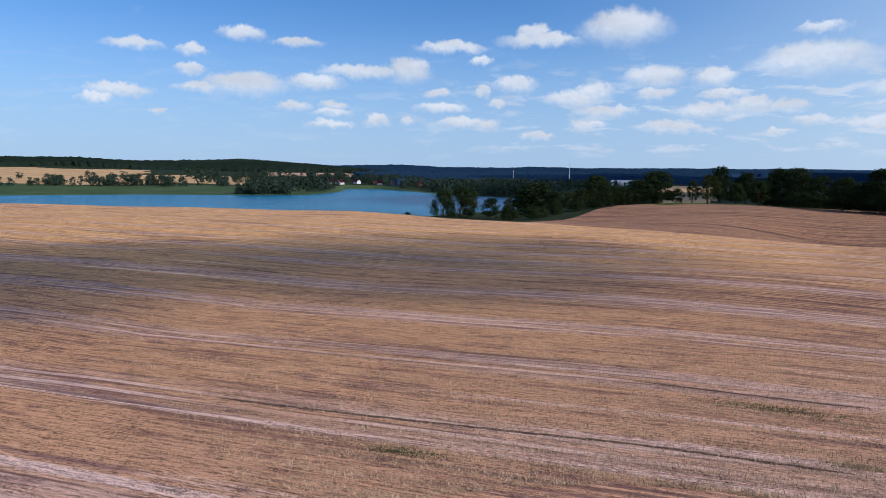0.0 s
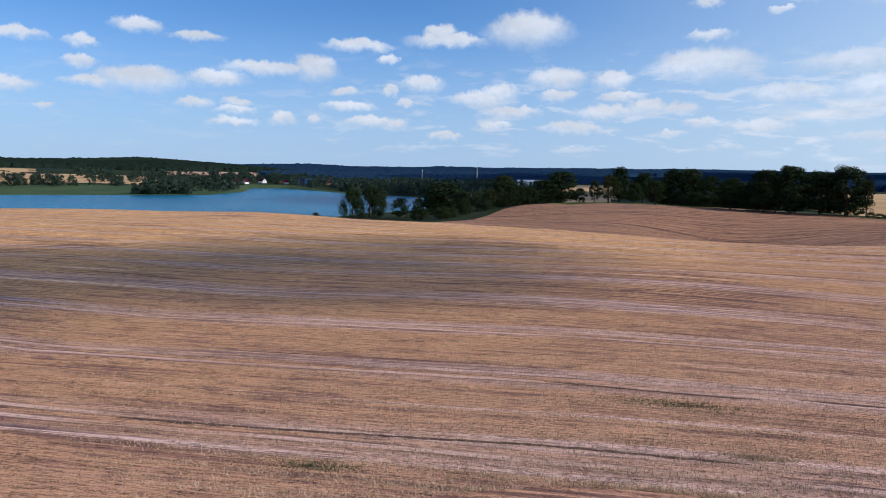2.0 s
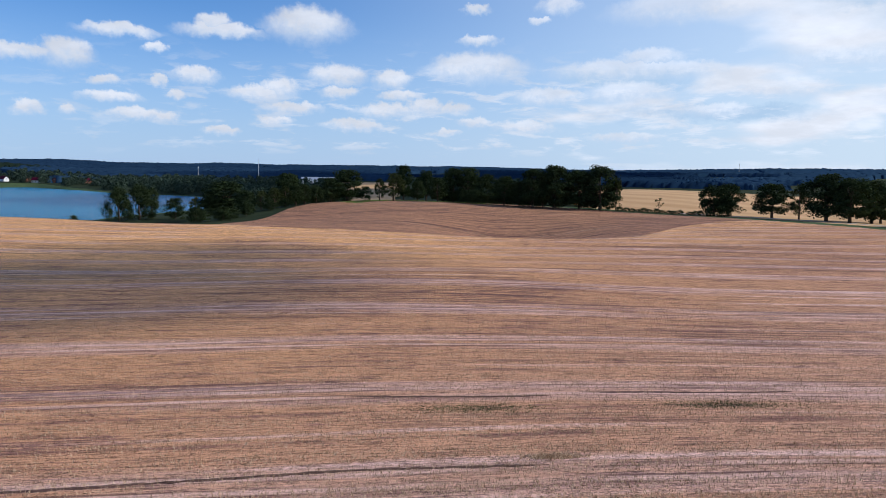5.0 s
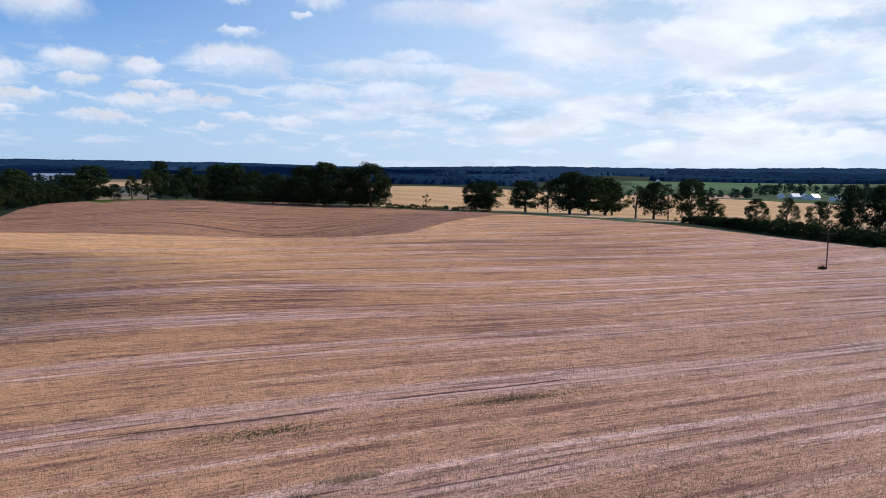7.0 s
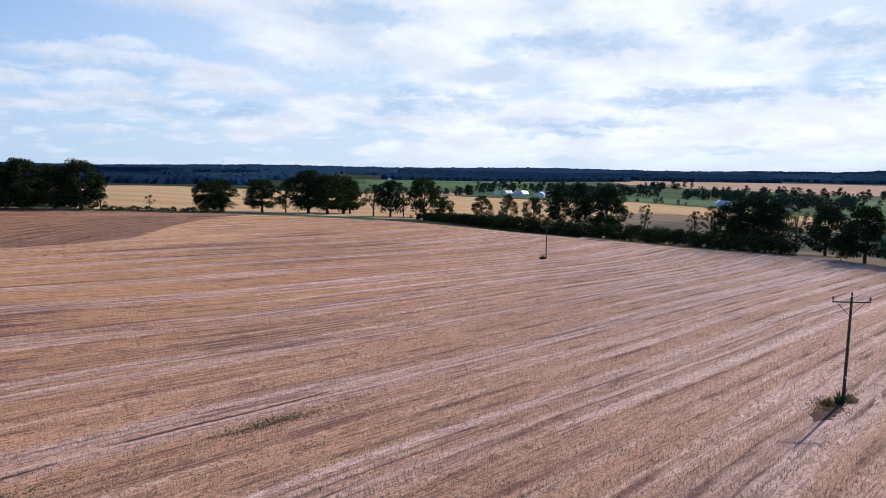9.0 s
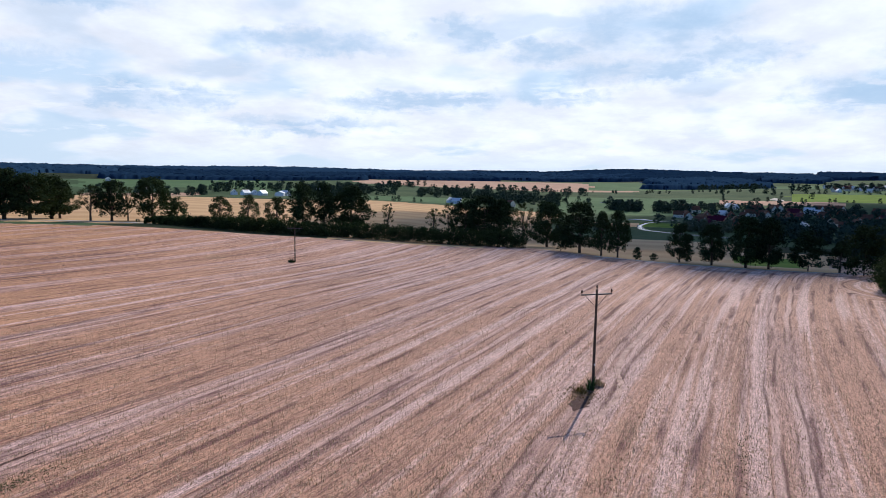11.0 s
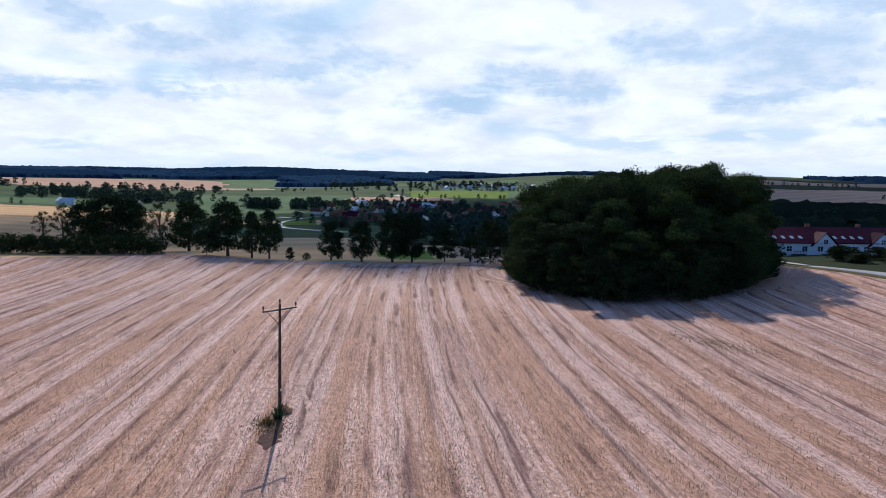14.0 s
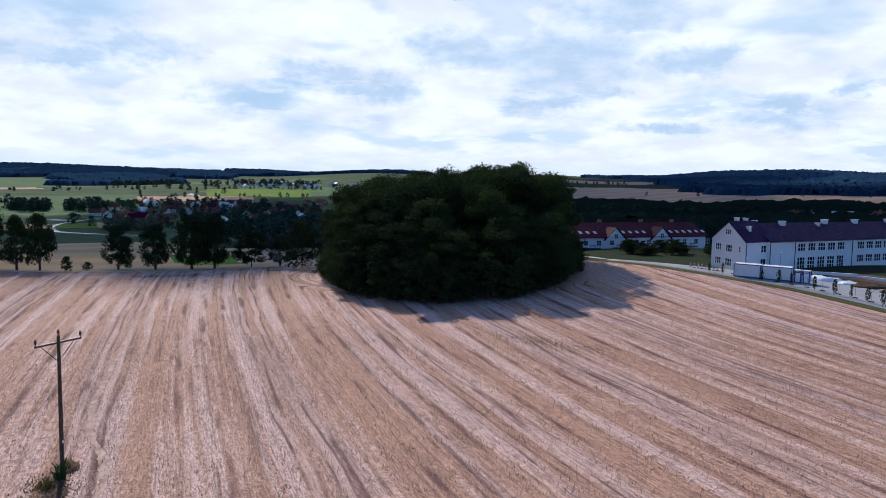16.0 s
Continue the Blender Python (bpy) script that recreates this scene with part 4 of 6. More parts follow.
AVENUE = [("sapling", 271, 292, 7.3, 3.1), ("round", 268, 249, 15.6, 7.5), ("round", 278, 249, 16.4, 7.7), ("round", 290, 232, 16.9, 8.9),
          ("open", 297, 222, 17.9, 5.1), ("round", 299, 209, 22.1, 10.0), ("round", 305, 201, 20.6, 10.0), ("round", 323, 202, 20.9, 9.8),
          ("round", 343, 210, 18.9, 7.6), ("sparse", 300, 170, 16.4, 5.9), ("tall", 307, 164, 18.3, 7.1), ("sparse", 316, 161, 16.8, 4.2)]
HEDGE_TREES = [("tall", 320, 151, 21.0, 7.7), ("bush", 335, 146, 11.7, 6.8), ("open", 280, 104, 12.9, 5.0), ("open", 289, 95, 14.2, 4.4),
               ("open", 293, 84, 13.7, 5.7), ("tall", 299, 74, 20.7, 6.2), ("tall", 308, 66, 21.3, 5.8), ("round", 313, 55, 20.7, 8.0),
               ("sparse", 315, 38, 14.2, 3.2), ("sparse", 324, 17, 12.2, 4.4), ("sparse", 320, 10, 15.2, 3.8), ("tall", 300, 2, 17.6, 6.6),
               ("round", 290, -6, 19.0, 7.8), ("round", 291, -13, 18.2, 6.4), ("sparse", 236, -18, 15.0, 4.0), ("round", 233, -26, 15.0, 5.6)]
BROW = [("bush", 206, -27, 7.6, 3.0), ("round", 202, -32, 14.7, 5.3), ("conical", 195, -37, 12.4, 3.5), ("tall", 192, -41, 13.0, 3.1),
        ("bush", 186, -45, 3.5, 1.2), ("bush", 188, -50, 2.0, 1.1), ("round", 188, -57, 10.5, 3.0), ("bush", 190, -60, 2.4, 1.1),
        ("round", 183, -64, 10.7, 3.4), ("round", 178, -71, 13.1, 4.3), ("round", 176, -76, 13.1, 3.7), ("bush", 172, -84, 10.0, 4.6),
        ("conical", 165, -88, 7.6, 3.0), ("bush", 155, -88, 11.4, 4.3)]
SHORE = [("birch", -9, 461, 20.5, 8.6), ("birch", 3, 471, 21.8, 9.5), ("birch", 11, 481, 19.3, 7.3), ("bush", 24, 460, 13.9, 7.0),
         ("open", 35, 449, 14.7, 4.6), ("round", 49, 418, 20.3, 14.9), ("bush", 38, 409, 14.4, 6.3), ("bush", 56, 386, 11.9, 5.6),
         ("open", 64, 385, 10.8, 4.6), ("open", 70, 378, 11.6, 4.6), ("open", 77, 382, 11.9, 4.3), ("tall", 84, 386, 12.7, 4.7),
         ("tall", 90, 389, 12.3, 4.4), ("tall", 99, 397, 11.2, 4.5), ("round", 114, 538, 28.0, 12.0), ("round", 113, 414, 14.9, 7.3),
         ("round", 126, 421, 20.0, 11.2), ("bush", 137, 417, 9.1, 4.5)]
RISE = [("open", 144, 409, 14.0, 4.4), ("open", 147, 392, 17.4, 8.5), ("round", 168, 427, 23.4, 7.0), ("round", 165, 396, 12.7, 5.1),
        ("tall", 176, 407, 19.8, 6.8), ("round", 164, 363, 14.2, 6.4), ("round", 177, 368, 20.6, 8.3), ("round", 185, 364, 21.3, 9.0),
        ("bush", 188, 345, 17.5, 8.0), ("round", 189, 327, 16.4, 7.7), ("round", 199, 313, 20.8, 8.9), ("round", 211, 309, 23.0, 10.8),
        ("tall", 205, 312, 20.2, 6.4), ("round", 224, 304, 21.3, 10.2), ("round", 232, 296, 24.0, 11.4), ("open", 240, 292, 18.0, 4.2),
        ("bush", 195, 320, 13.0, 7.0), ("bush", 176, 341, 8.2, 7.8)]
for rows, group in ((AVENUE, "roadside avenue trees"), (HEDGE_TREES, "hedgerow trees"), (BROW, "trees along the brow"),
                    (SHORE, "trees on the lake slope"), (RISE, "trees along the rise")):
    for kind, x, y, height, half in rows:
        plant(kind, x, y, height, half * (1.1 if rows is RISE else 1.2), group)


# undergrowth on the bank above the lake, and a low hedge on the rise
bank = random.Random(12)
for i in range(17):
    k = i / 16
    x, y = np.interp(k, [0, 0.4, 0.8, 1], [20, 57, 101, 140]), np.interp(k, [0, 0.4, 0.8, 1], [283, 343, 424, 452])
    plant("bush", x + bank.uniform(-4, 4), y + bank.uniform(2, 12), bank.uniform(4.5, 8.0), bank.uniform(4.0, 6.0), "bank undergrowth", "dense dark undergrowth on the lake bank")
for i in range(16):
    k = i / 15
    x, y = np.interp(k, [0, 0.35, 0.7, 1], [172, 186, 206, 232]), np.interp(k, [0, 0.35, 0.7, 1], [372, 334, 318, 296])
    plant("bush", x + bank.uniform(0, 7), y + bank.uniform(-3, 3), bank.uniform(4.5, 8.5), bank.uniform(4.0, 6.0), "undergrowth on the rise", "dense dark undergrowth below the trees of the rise")
for i in range(18):
    k = i / 17
    plant("bush", 236 + 34 * k + bank.uniform(-1, 1), 284 - 42 * k + bank.uniform(-1, 1), bank.uniform(1.8, 2.8), bank.uniform(2.0, 2.8), "low hedge by the road",
          "low dark hedge bush between field and road")
for i in range(8):
    plant("bush", 190 + 3.0 * i, 400 - 6.0 * i, bank.uniform(6.0, 7.5), bank.uniform(4.5, 5.5), "hedge on the rise", "low dense green hedge bush on the rise")


# ---------------------------------------------------------------- the grove in the stubble
def make_grove():
    rng = random.Random(5)
    spots = []
    centre, along, across = (120.3, -103.6), 22.5, 23.0
    ca, sa = math.cos(radians(-44)), math.sin(radians(-44))
    tries = 0
    while len(spots) < 44 and tries < 6000:
        tries += 1
        a, k = rng.random() * 6.283, rng.random() ** 0.5
        u, v = along * k * math.cos(a), across * k * math.sin(a)
        x, y = centre[0] + u * ca - v * sa, centre[1] + u * sa + v * ca
        if all((x - p) ** 2 + (y - q) ** 2 > (6.8 if k < 0.55 else 5.0) ** 2 for p, q, *_ in spots):
            spots.append((x, y, k, v))
    for x, y, k, v in spots:
        # the crowns stand highest at the southern end
        height = rng.uniform(20.0, 22.0) * (1.0 - 0.13 * k ** 4) * (1.0 + (0.07 if -19 < v < -10 else 0.0))
        leaf = M_LEAF if rng.random() < 0.45 else M_LEAF_DEEP
        plant("grove", x, y, height, rng.uniform(6.2, 8.0), "grove trees", leaf=leaf)
    # lower trees in front, towards the open field
    for u, v, height, wide in ((-29, -17, 13, 6.0), (-34, -9, 13, 6.4), (-37, 0, 11, 5.6), (-35, 9, 12.5, 6.6), (-29, 15, 12, 6.2), (-28, 4, 16, 6.8),
                               (-27, -7, 17, 6.8), (-22, 19, 13, 5.8), (-24, 11, 16.5, 6.6), (-33, 3, 13, 5.8)):
        x, y = centre[0] + u * ca - v * sa, centre[1] + u * sa + v * ca
        plant("grove", x, y, height, wide, "grove trees", leaf=M_LEAF if v > 8 else M_LEAF_DEEP)
    for i in range(54):
        a = 6.283 * i / 54 + rng.uniform(-0.06, 0.06)
        u, v = (along + (18.5 if math.cos(a) < 0 else 5.0)) * math.cos(a), (across + 2.5) * math.sin(a)
        x, y = centre[0] + u * ca - v * sa, centre[1] + u * sa + v * ca
        plant("bush", x, y, rng.uniform(4.5, 8.5), rng.uniform(2.8, 4.0), "grove edge bushes", "dense bush at the foot of the grove", leaf=M_LEAF_DEEP)


make_grove()


# ---------------------------------------------------------------- the clipped roadside hedge
def make_hedge():
    rng = np.random.default_rng(3)
    line = np.array([(287, 140), (262, 100), (240, 66), (224, 34), (214, 6), (206, -16)], float)
    cut = np.concatenate([[0], np.cumsum(np.hypot(*np.diff(line, axis=0).T))])
    s = np.linspace(0, cut[-1], 330)
    x, y = np.interp(s, cut, line[:, 0]) + 5, np.interp(s, cut, line[:, 1])
    centres, spread = [], []
    for i in range(len(s)):
        thick = 0.75 + 0.5 * min(1.0, s[i] / 60)
        for _ in range(4):
            px, py = x[i] + rng.normal() * 1.6, y[i] + rng.normal() * 1.2
            centres.append((px, py, ground_at(px, py) + rng.uniform(0.3, 3.8) * thick + 0.15 * math.sin(s[i] / 9)))
            spread.append(rng.uniform(1.0, 1.5) * thick)
    v, f = leaf_sprays(rng, np.array(centres), np.array(spread), 44, 0.32)
    thing = new("hedge")
    part("leaves", mesh_of("hedge_leaves", v, f, [M_LEAF_DEEP]), None, thing)
    stems = []
    for i in range(0, len(s), 3):
        g = ground_at(x[i], y[i])
        stems.append(tube([(x[i], y[i], g - 0.3), (x[i] + rng.normal() * 0.3, y[i] + rng.normal() * 0.3, g + 2.2)], [0.07, 0.03], 4))
    tagged(part("stems", mesh_of("hedge_stems", *joined(stems), [M_BARK]), None, thing), kind="stuff")
    tagged(thing, "long dense dark green hedge along the field edge", "hedge")


make_hedge()
plant("bush", -33, 440, 5.4, 3.2, "lakeside bushes", "lone dark bush beyond the field crest")
plant("bush", -110, 455, 4.6, 4.0, "lakeside bushes", "lone dark bush beyond the field crest")

# ---------------------------------------------------------------- far woods and valley trees
def crown_template(seed, clumps, count, spread, size):
    rng = np.random.default_rng(seed)
    a, k = rng.random(clumps) * 6.283, rng.random(clumps)
    w = np.interp(k, [0, 0.3, 0.65, 1], [0.8, 1.0, 0.85, 0.3]) * rng.random(clumps) ** 0.4
    c = np.stack([w * np.cos(a) * 0.8, w * np.sin(a) * 0.8, 0.10 + 0.84 * k], -1)
    return leaf_sprays(rng, c * (6.0, 6.0, 12.0), spread * (0.7 + 0.6 * rng.random(clumps)), count, size)


TEMPLATES = [crown_template(40 + i, 14, 13, 2.7, 1.15) for i in range(5)]


def scatter_patch(rng, patches):
    """Places strewn over patches given by bearing from, to, distance from, to, and how many."""
    out = []
    for b0, b1, r0, r1, count in patches:
        b = np.radians(rng.uniform(b0, b1, int(count)))
        r = np.sqrt(rng.uniform(r0 * r0, r1 * r1, int(count)))
        out.append(np.stack([r * np.sin(b), r * np.cos(b)], -1))
    return np.concatenate(out)


def woodland(name, label, patches, low, high, mat, seed):
    """Trees too many and too far to count, as one sheet of crowns."""
    rng = np.random.default_rng(seed)
    spots = scatter_patch(rng, patches)
    shore = edge_distance(spots[:, 0], spots[:, 1], LAKE)
    spots = spots[(shore > 6) & (edge_distance(spots[:, 0], spots[:, 1], RIM) > 4)]
    z = ground_height(spots[:, 0], spots[:, 1])
    pieces = []
    for (x, y), g in zip(spots, z):
        v, f = TEMPLATES[rng.integers(len(TEMPLATES))]
        h = rng.uniform(low, high)
        w, a = h / 12 * rng.uniform(0.8, 1.15), rng.random() * 6.283
        c, s = math.cos(a) * w, math.sin(a) * w
        t = np.stack([v[:, 0] * c - v[:, 1] * s + x, v[:, 0] * s + v[:, 1] * c + y, v[:, 2] * h / 12.4 + g - 0.4], -1)
        pieces.append((t, f))
    ob = new(name, mesh_of(name, *joined(pieces), [mat]))
    tagged(ob, label, "woodland", kind="stuff")


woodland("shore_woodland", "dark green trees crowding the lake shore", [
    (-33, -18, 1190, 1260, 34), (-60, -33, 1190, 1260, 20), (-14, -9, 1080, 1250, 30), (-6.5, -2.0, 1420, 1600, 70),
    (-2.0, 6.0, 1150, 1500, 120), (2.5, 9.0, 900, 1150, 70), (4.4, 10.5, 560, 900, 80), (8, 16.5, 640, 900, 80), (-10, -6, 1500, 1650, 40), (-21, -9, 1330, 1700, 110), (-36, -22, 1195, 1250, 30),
    (-33, -10, 1280, 1500, 22)], 11, 19, M_HAZY_LEAF, 21)
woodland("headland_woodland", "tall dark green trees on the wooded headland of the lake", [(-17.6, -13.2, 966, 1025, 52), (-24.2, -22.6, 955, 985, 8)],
         14, 21, M_HAZY_LEAF, 26)
woodland("plain_woodland", "dark mixed woods beyond the lake", [(-4, 11.8, 1150, 1480, 170), (11.8, 15.8, 1150, 1300, 20), (22, 26, 1150, 1480, 50), (24, 34, 900, 1300, 80)], 12, 18, M_HAZY_LEAF, 27)
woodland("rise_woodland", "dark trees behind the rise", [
    (12, 16, 480, 640, 24), (24, 38, 400, 520, 40), (26, 34, 640, 900, 40)], 11, 17, M_HAZY_LEAF, 22)
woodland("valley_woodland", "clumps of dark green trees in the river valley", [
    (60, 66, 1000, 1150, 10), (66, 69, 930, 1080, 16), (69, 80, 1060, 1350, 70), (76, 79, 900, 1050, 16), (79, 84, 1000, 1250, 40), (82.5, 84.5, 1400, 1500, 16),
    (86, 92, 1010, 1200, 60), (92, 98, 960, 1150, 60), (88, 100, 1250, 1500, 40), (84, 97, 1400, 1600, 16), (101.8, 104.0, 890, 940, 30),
    (105.3, 108, 880, 960, 26), (114, 128, 430, 560, 80), (117, 128, 300, 420, 60), (118, 119.5, 880, 910, 5), (117, 124, 1450, 1950, 60), (112, 117, 1250, 1700, 16), (108, 113.5, 1780, 1900, 50), (99, 103, 900, 1100, 4)], 9, 15, M_HAZY_LEAF, 23)
woodland("village_woodland", "low dark garden trees among the village houses", [
    (106.5, 118, 830, 1060, 170), (118, 123.5, 700, 930, 110), (111, 127, 590, 830, 120), (105, 112, 640, 800, 10)], 5.0, 10.0, M_HAZY_LEAF, 29)
woodland("field_hedges", "thin hedgerows between the valley fields", [
    (97, 112, 1490, 1500, 26), (101, 124, 1418, 1428, 30), (112, 124, 1183, 1192, 16), (82, 97, 1528, 1540, 26), (97, 104, 1060, 1066, 12), (98, 98.4, 900, 1400, 10),
    (110, 110.3, 1150, 1480, 10), (79, 92, 850, 856, 10), (96, 104, 520, 524, 8), (143, 170, 1000, 1008, 40), (143, 149, 1630, 1645, 22), (145, 170, 1180, 1190, 6)],
    4, 8, M_HAZY_LEAF, 28)
woodland("town_woodland", "dark tree belt around the edge of the town", [
    (128, 140, 260, 700, 90), (152, 153.5, 700, 730, 10), (145, 147.5, 720, 800, 14), (149.0, 149.8, 740, 760, 6)],
    7, 11, M_HAZY_LEAF, 24)
woodland("willow_scrub", "pale grey-green willow scrub by the river", [(107.6, 111.0, 560, 590, 22), (9.6, 11.2, 640, 680, 6)], 8, 11, M_LEAF_GREY, 25)


def wander(x, y):
    """How far the edge of a wood strays."""
    return 40 * np.sin(y / 170) + 22 * np.sin(y / 61 + 1), 40 * np.sin(x / 190) + 22 * np.sin(x / 57)


def forest(name, label, patches, seed, mat, tall=10.4, step=0.15):
    """A far forest: a closed, uneven canopy over the slopes that drops to the ground at its edges, with single crowns standing out of it."""
    rng = np.random.default_rng(seed)
    pieces = []
    for b0, b1, r0, r1, _ in patches:
        nb, nr = max(4, int((b1 - b0) / step)), max(4, int((r1 - r0) / 15))
        b, r = np.meshgrid(np.radians(np.linspace(b0, b1, nb + 1)), np.linspace(r0, r1, nr + 1), indexing="ij")
        b, r = b + rng.normal(size=b.shape) * 0.0007, r + rng.normal(size=r.shape) * 5
        x, y = r * np.sin(b), r * np.cos(b)
        wx, wy = wander(x, y)
        x, y = x + wx, y + wy
        top = tall + 1.1 * np.sin(x / 47 + y / 83) + 0.9 * np.sin(y / 29 - x / 61) + rng.normal(size=x.shape) * 1.5
        rim = np.ones(x.shape, bool)
        rim[1:-1, 1:-1] = False
        z = ground_height(x, y) + np.where(rim, -1.0, top)
        verts = np.stack([x, y, z], -1).reshape(-1, 3)
        i, k = np.meshgrid(np.arange(nb), np.arange(nr), indexing="ij")
        at = i * (nr + 1) + k
        pieces.append((verts, np.stack([at, at + 1, at + nr + 2, at + nr + 1], -1).reshape(-1, 4)))
    me = mesh_of(name, *joined(pieces), [mat])
    tagged(new(name, me), label, "forest", kind="stuff")
    spots = scatter_patch(rng, [(b0, b1, r0, r1, 0.16 * k) for b0, b1, r0, r1, k in patches])
    spots = spots + np.stack(wander(spots[:, 0], spots[:, 1]), -1)
    n = len(spots)
    z = ground_height(spots[:, 0], spots[:, 1])
    h, w = rng.uniform(tall + 0.4, tall + 2.4, n), rng.uniform(3.5, 6.0, n)
    ang = np.linspace(0, 2 * np.pi, 5, endpoint=False)
    verts = np.empty((n, 11, 3))
    for i, (k, q) in enumerate(((0.02, 1.0), (0.72, 0.86))):
        a = ang[None, :] + rng.random((n, 1)) * 6.28
        rr = w[:, None] * q * rng.uniform(0.7, 1.15, (n, 5))
        verts[:, i * 5:i * 5 + 5, 0] = spots[:, :1] + rr * np.cos(a)
        verts[:, i * 5:i * 5 + 5, 1] = spots[:, 1:] + rr * np.sin(a)
        verts[:, i * 5:i * 5 + 5, 2] = z[:, None] + h[:, None] * k * rng.uniform(0.85, 1.15, (n, 5))
    verts[:, 10, :2] = spots + rng.normal(size=(n, 2)) * 1.2
    verts[:, 10, 2] = z + h
    side = [(i, (i + 1) % 5, 5 + (i + 1) % 5) for i in range(5)] + [(i, 5 + (i + 1) % 5, 5 + i) for i in range(5)]
    cap = [(5 + i, 5 + (i + 1) % 5, 10) for i in range(5)]
    faces = (np.array(side + cap)[None] + 11 * np.arange(n)[:, None, None]).reshape(-1, 3)
    me = mesh_of(name, verts.reshape(-1, 3), faces, [mat])
    me.shade_smooth()
    tagged(new("forest_crowns", me), "single dark crowns standing out of the far forest", "forest", kind="stuff")


forest("town_trees", "dense dark tree belt behind the town houses", [(140, 200, 300, 520, 160), (139, 200, 520, 760, 160), (139, 200, 760, 985, 90)], 33, M_WOOD, 6.0, 0.35)
forest("lake_forest", "dark green forest on the hill beyond the lake", FORESTS_WEST, 32, M_WOOD)
forest("far_forest", "dark forest along the far ridges, haze blue put into its colour", FORESTS_NORTH + FORESTS_EAST, 31, M_HAZY_FOREST)
# ---------------------------------------------------------------- houses
def gable_roof(length, width, z, rise, over=0.45, thick=0.22):
    """A pitched roof of two slabs with thickness, ridge along x."""
    bm = bmesh.new()
    l, w = length / 2 + over, width / 2 + over
    drop = rise * over / (width / 2)
    for s in (1, -1):
        p = [(-l, s * w, z - drop), (l, s * w, z - drop), (l, 0, z + rise), (-l, 0, z + rise)]
        low = [bm.verts.new(v) for v in p]
        high = [bm.verts.new((x, y, q + thick)) for x, y, q in p]
        bm.faces.new(low)
        bm.faces.new(high)
        for i in range(4):
            bm.faces.new((low[i], low[(i + 1) % 4], high[(i + 1) % 4], high[i]))
    bmesh.ops.recalc_face_normals(bm, faces=bm.faces)
    return bm


def gable_walls(length, width, z0, z1, rise):
    """Four walls with both gables, ridge along x."""
    bm = bmesh.new()
    l, w = length / 2, width / 2
    low = [bm.verts.new(p) for p in ((-l, -w, z0), (l, -w, z0), (l, w, z0), (-l, w, z0))]
    high = [bm.verts.new(p) for p in ((-l, -w, z1), (l, -w, z1), (l, w, z1), (-l, w, z1))]
    peak = [bm.verts.new((-l, 0, z1 + rise)), bm.verts.new((l, 0, z1 + rise))]
    bm.faces.new((low[0], low[1], high[1], high[0]))
    bm.faces.new((low[2], low[3], high[3], high[2]))
    bm.faces.new((low[1], low[2], high[2], peak[1], high[1]))
    bm.faces.new((low[3], low[0], high[0], peak[0], high[3]))
    bm.faces.new(low[::-1])
    bmesh.ops.recalc_face_normals(bm, faces=bm.faces)
    return bm


def window(parent, centre, facing, w, h, bars=(1, 1), name="window", frame_w=0.09):
    """A window let into a wall: frame, cross bars and a glass pane. facing: the wall's outward turn in degrees (0 looks to +x)."""
    def cuts(size, count, bar):
        """Where the frame's bars begin and end across an opening."""
        at = [-size / 2, -size / 2 + frame_w]
        for i in range(count):
            mid = -size / 2 + size * (i + 1) / (count + 1)
            at += [mid - bar / 2, mid + bar / 2]
        return at + [size / 2 - frame_w, size / 2]

    ys, zs = cuts(w, bars[0], frame_w * 0.9), cuts(h, bars[1], frame_w * 0.8)
    bm = bmesh.new()
    grid = [[bm.verts.new((-0.03, y, z)) for z in zs] for y in ys]
    for i in range(len(ys) - 1):
        for k in range(len(zs) - 1):
            if i % 2 == 0 or k % 2 == 0:
                bm.faces.new((grid[i][k], grid[i][k + 1], grid[i + 1][k + 1], grid[i + 1][k]))
    front = bmesh.ops.extrude_face_region(bm, geom=list(bm.faces))["geom"]
    for v in front:
        if isinstance(v, bmesh.types.BMVert):
            v.co.x = 0.12 if v.co.z < -h / 2 + frame_w * 1.01 else 0.07
    bmesh.ops.recalc_face_normals(bm, faces=bm.faces)
    m = Matrix.Translation(centre) @ Matrix.Rotation(radians(facing), 4, "Z")
    ob = part(name, bm, M_FRAME, parent)
    ob.matrix_local = m
    pane = part("pane", boxes(((0.0, -w / 2 + 0.02, -h / 2 + 0.02), (0.03, w / 2 - 0.02, h / 2 - 0.02))), M_GLASS_DARK, ob, "dark glass pane")
    pane.matrix_local = Matrix.Identity(4)
    return ob


HOUSES = {}


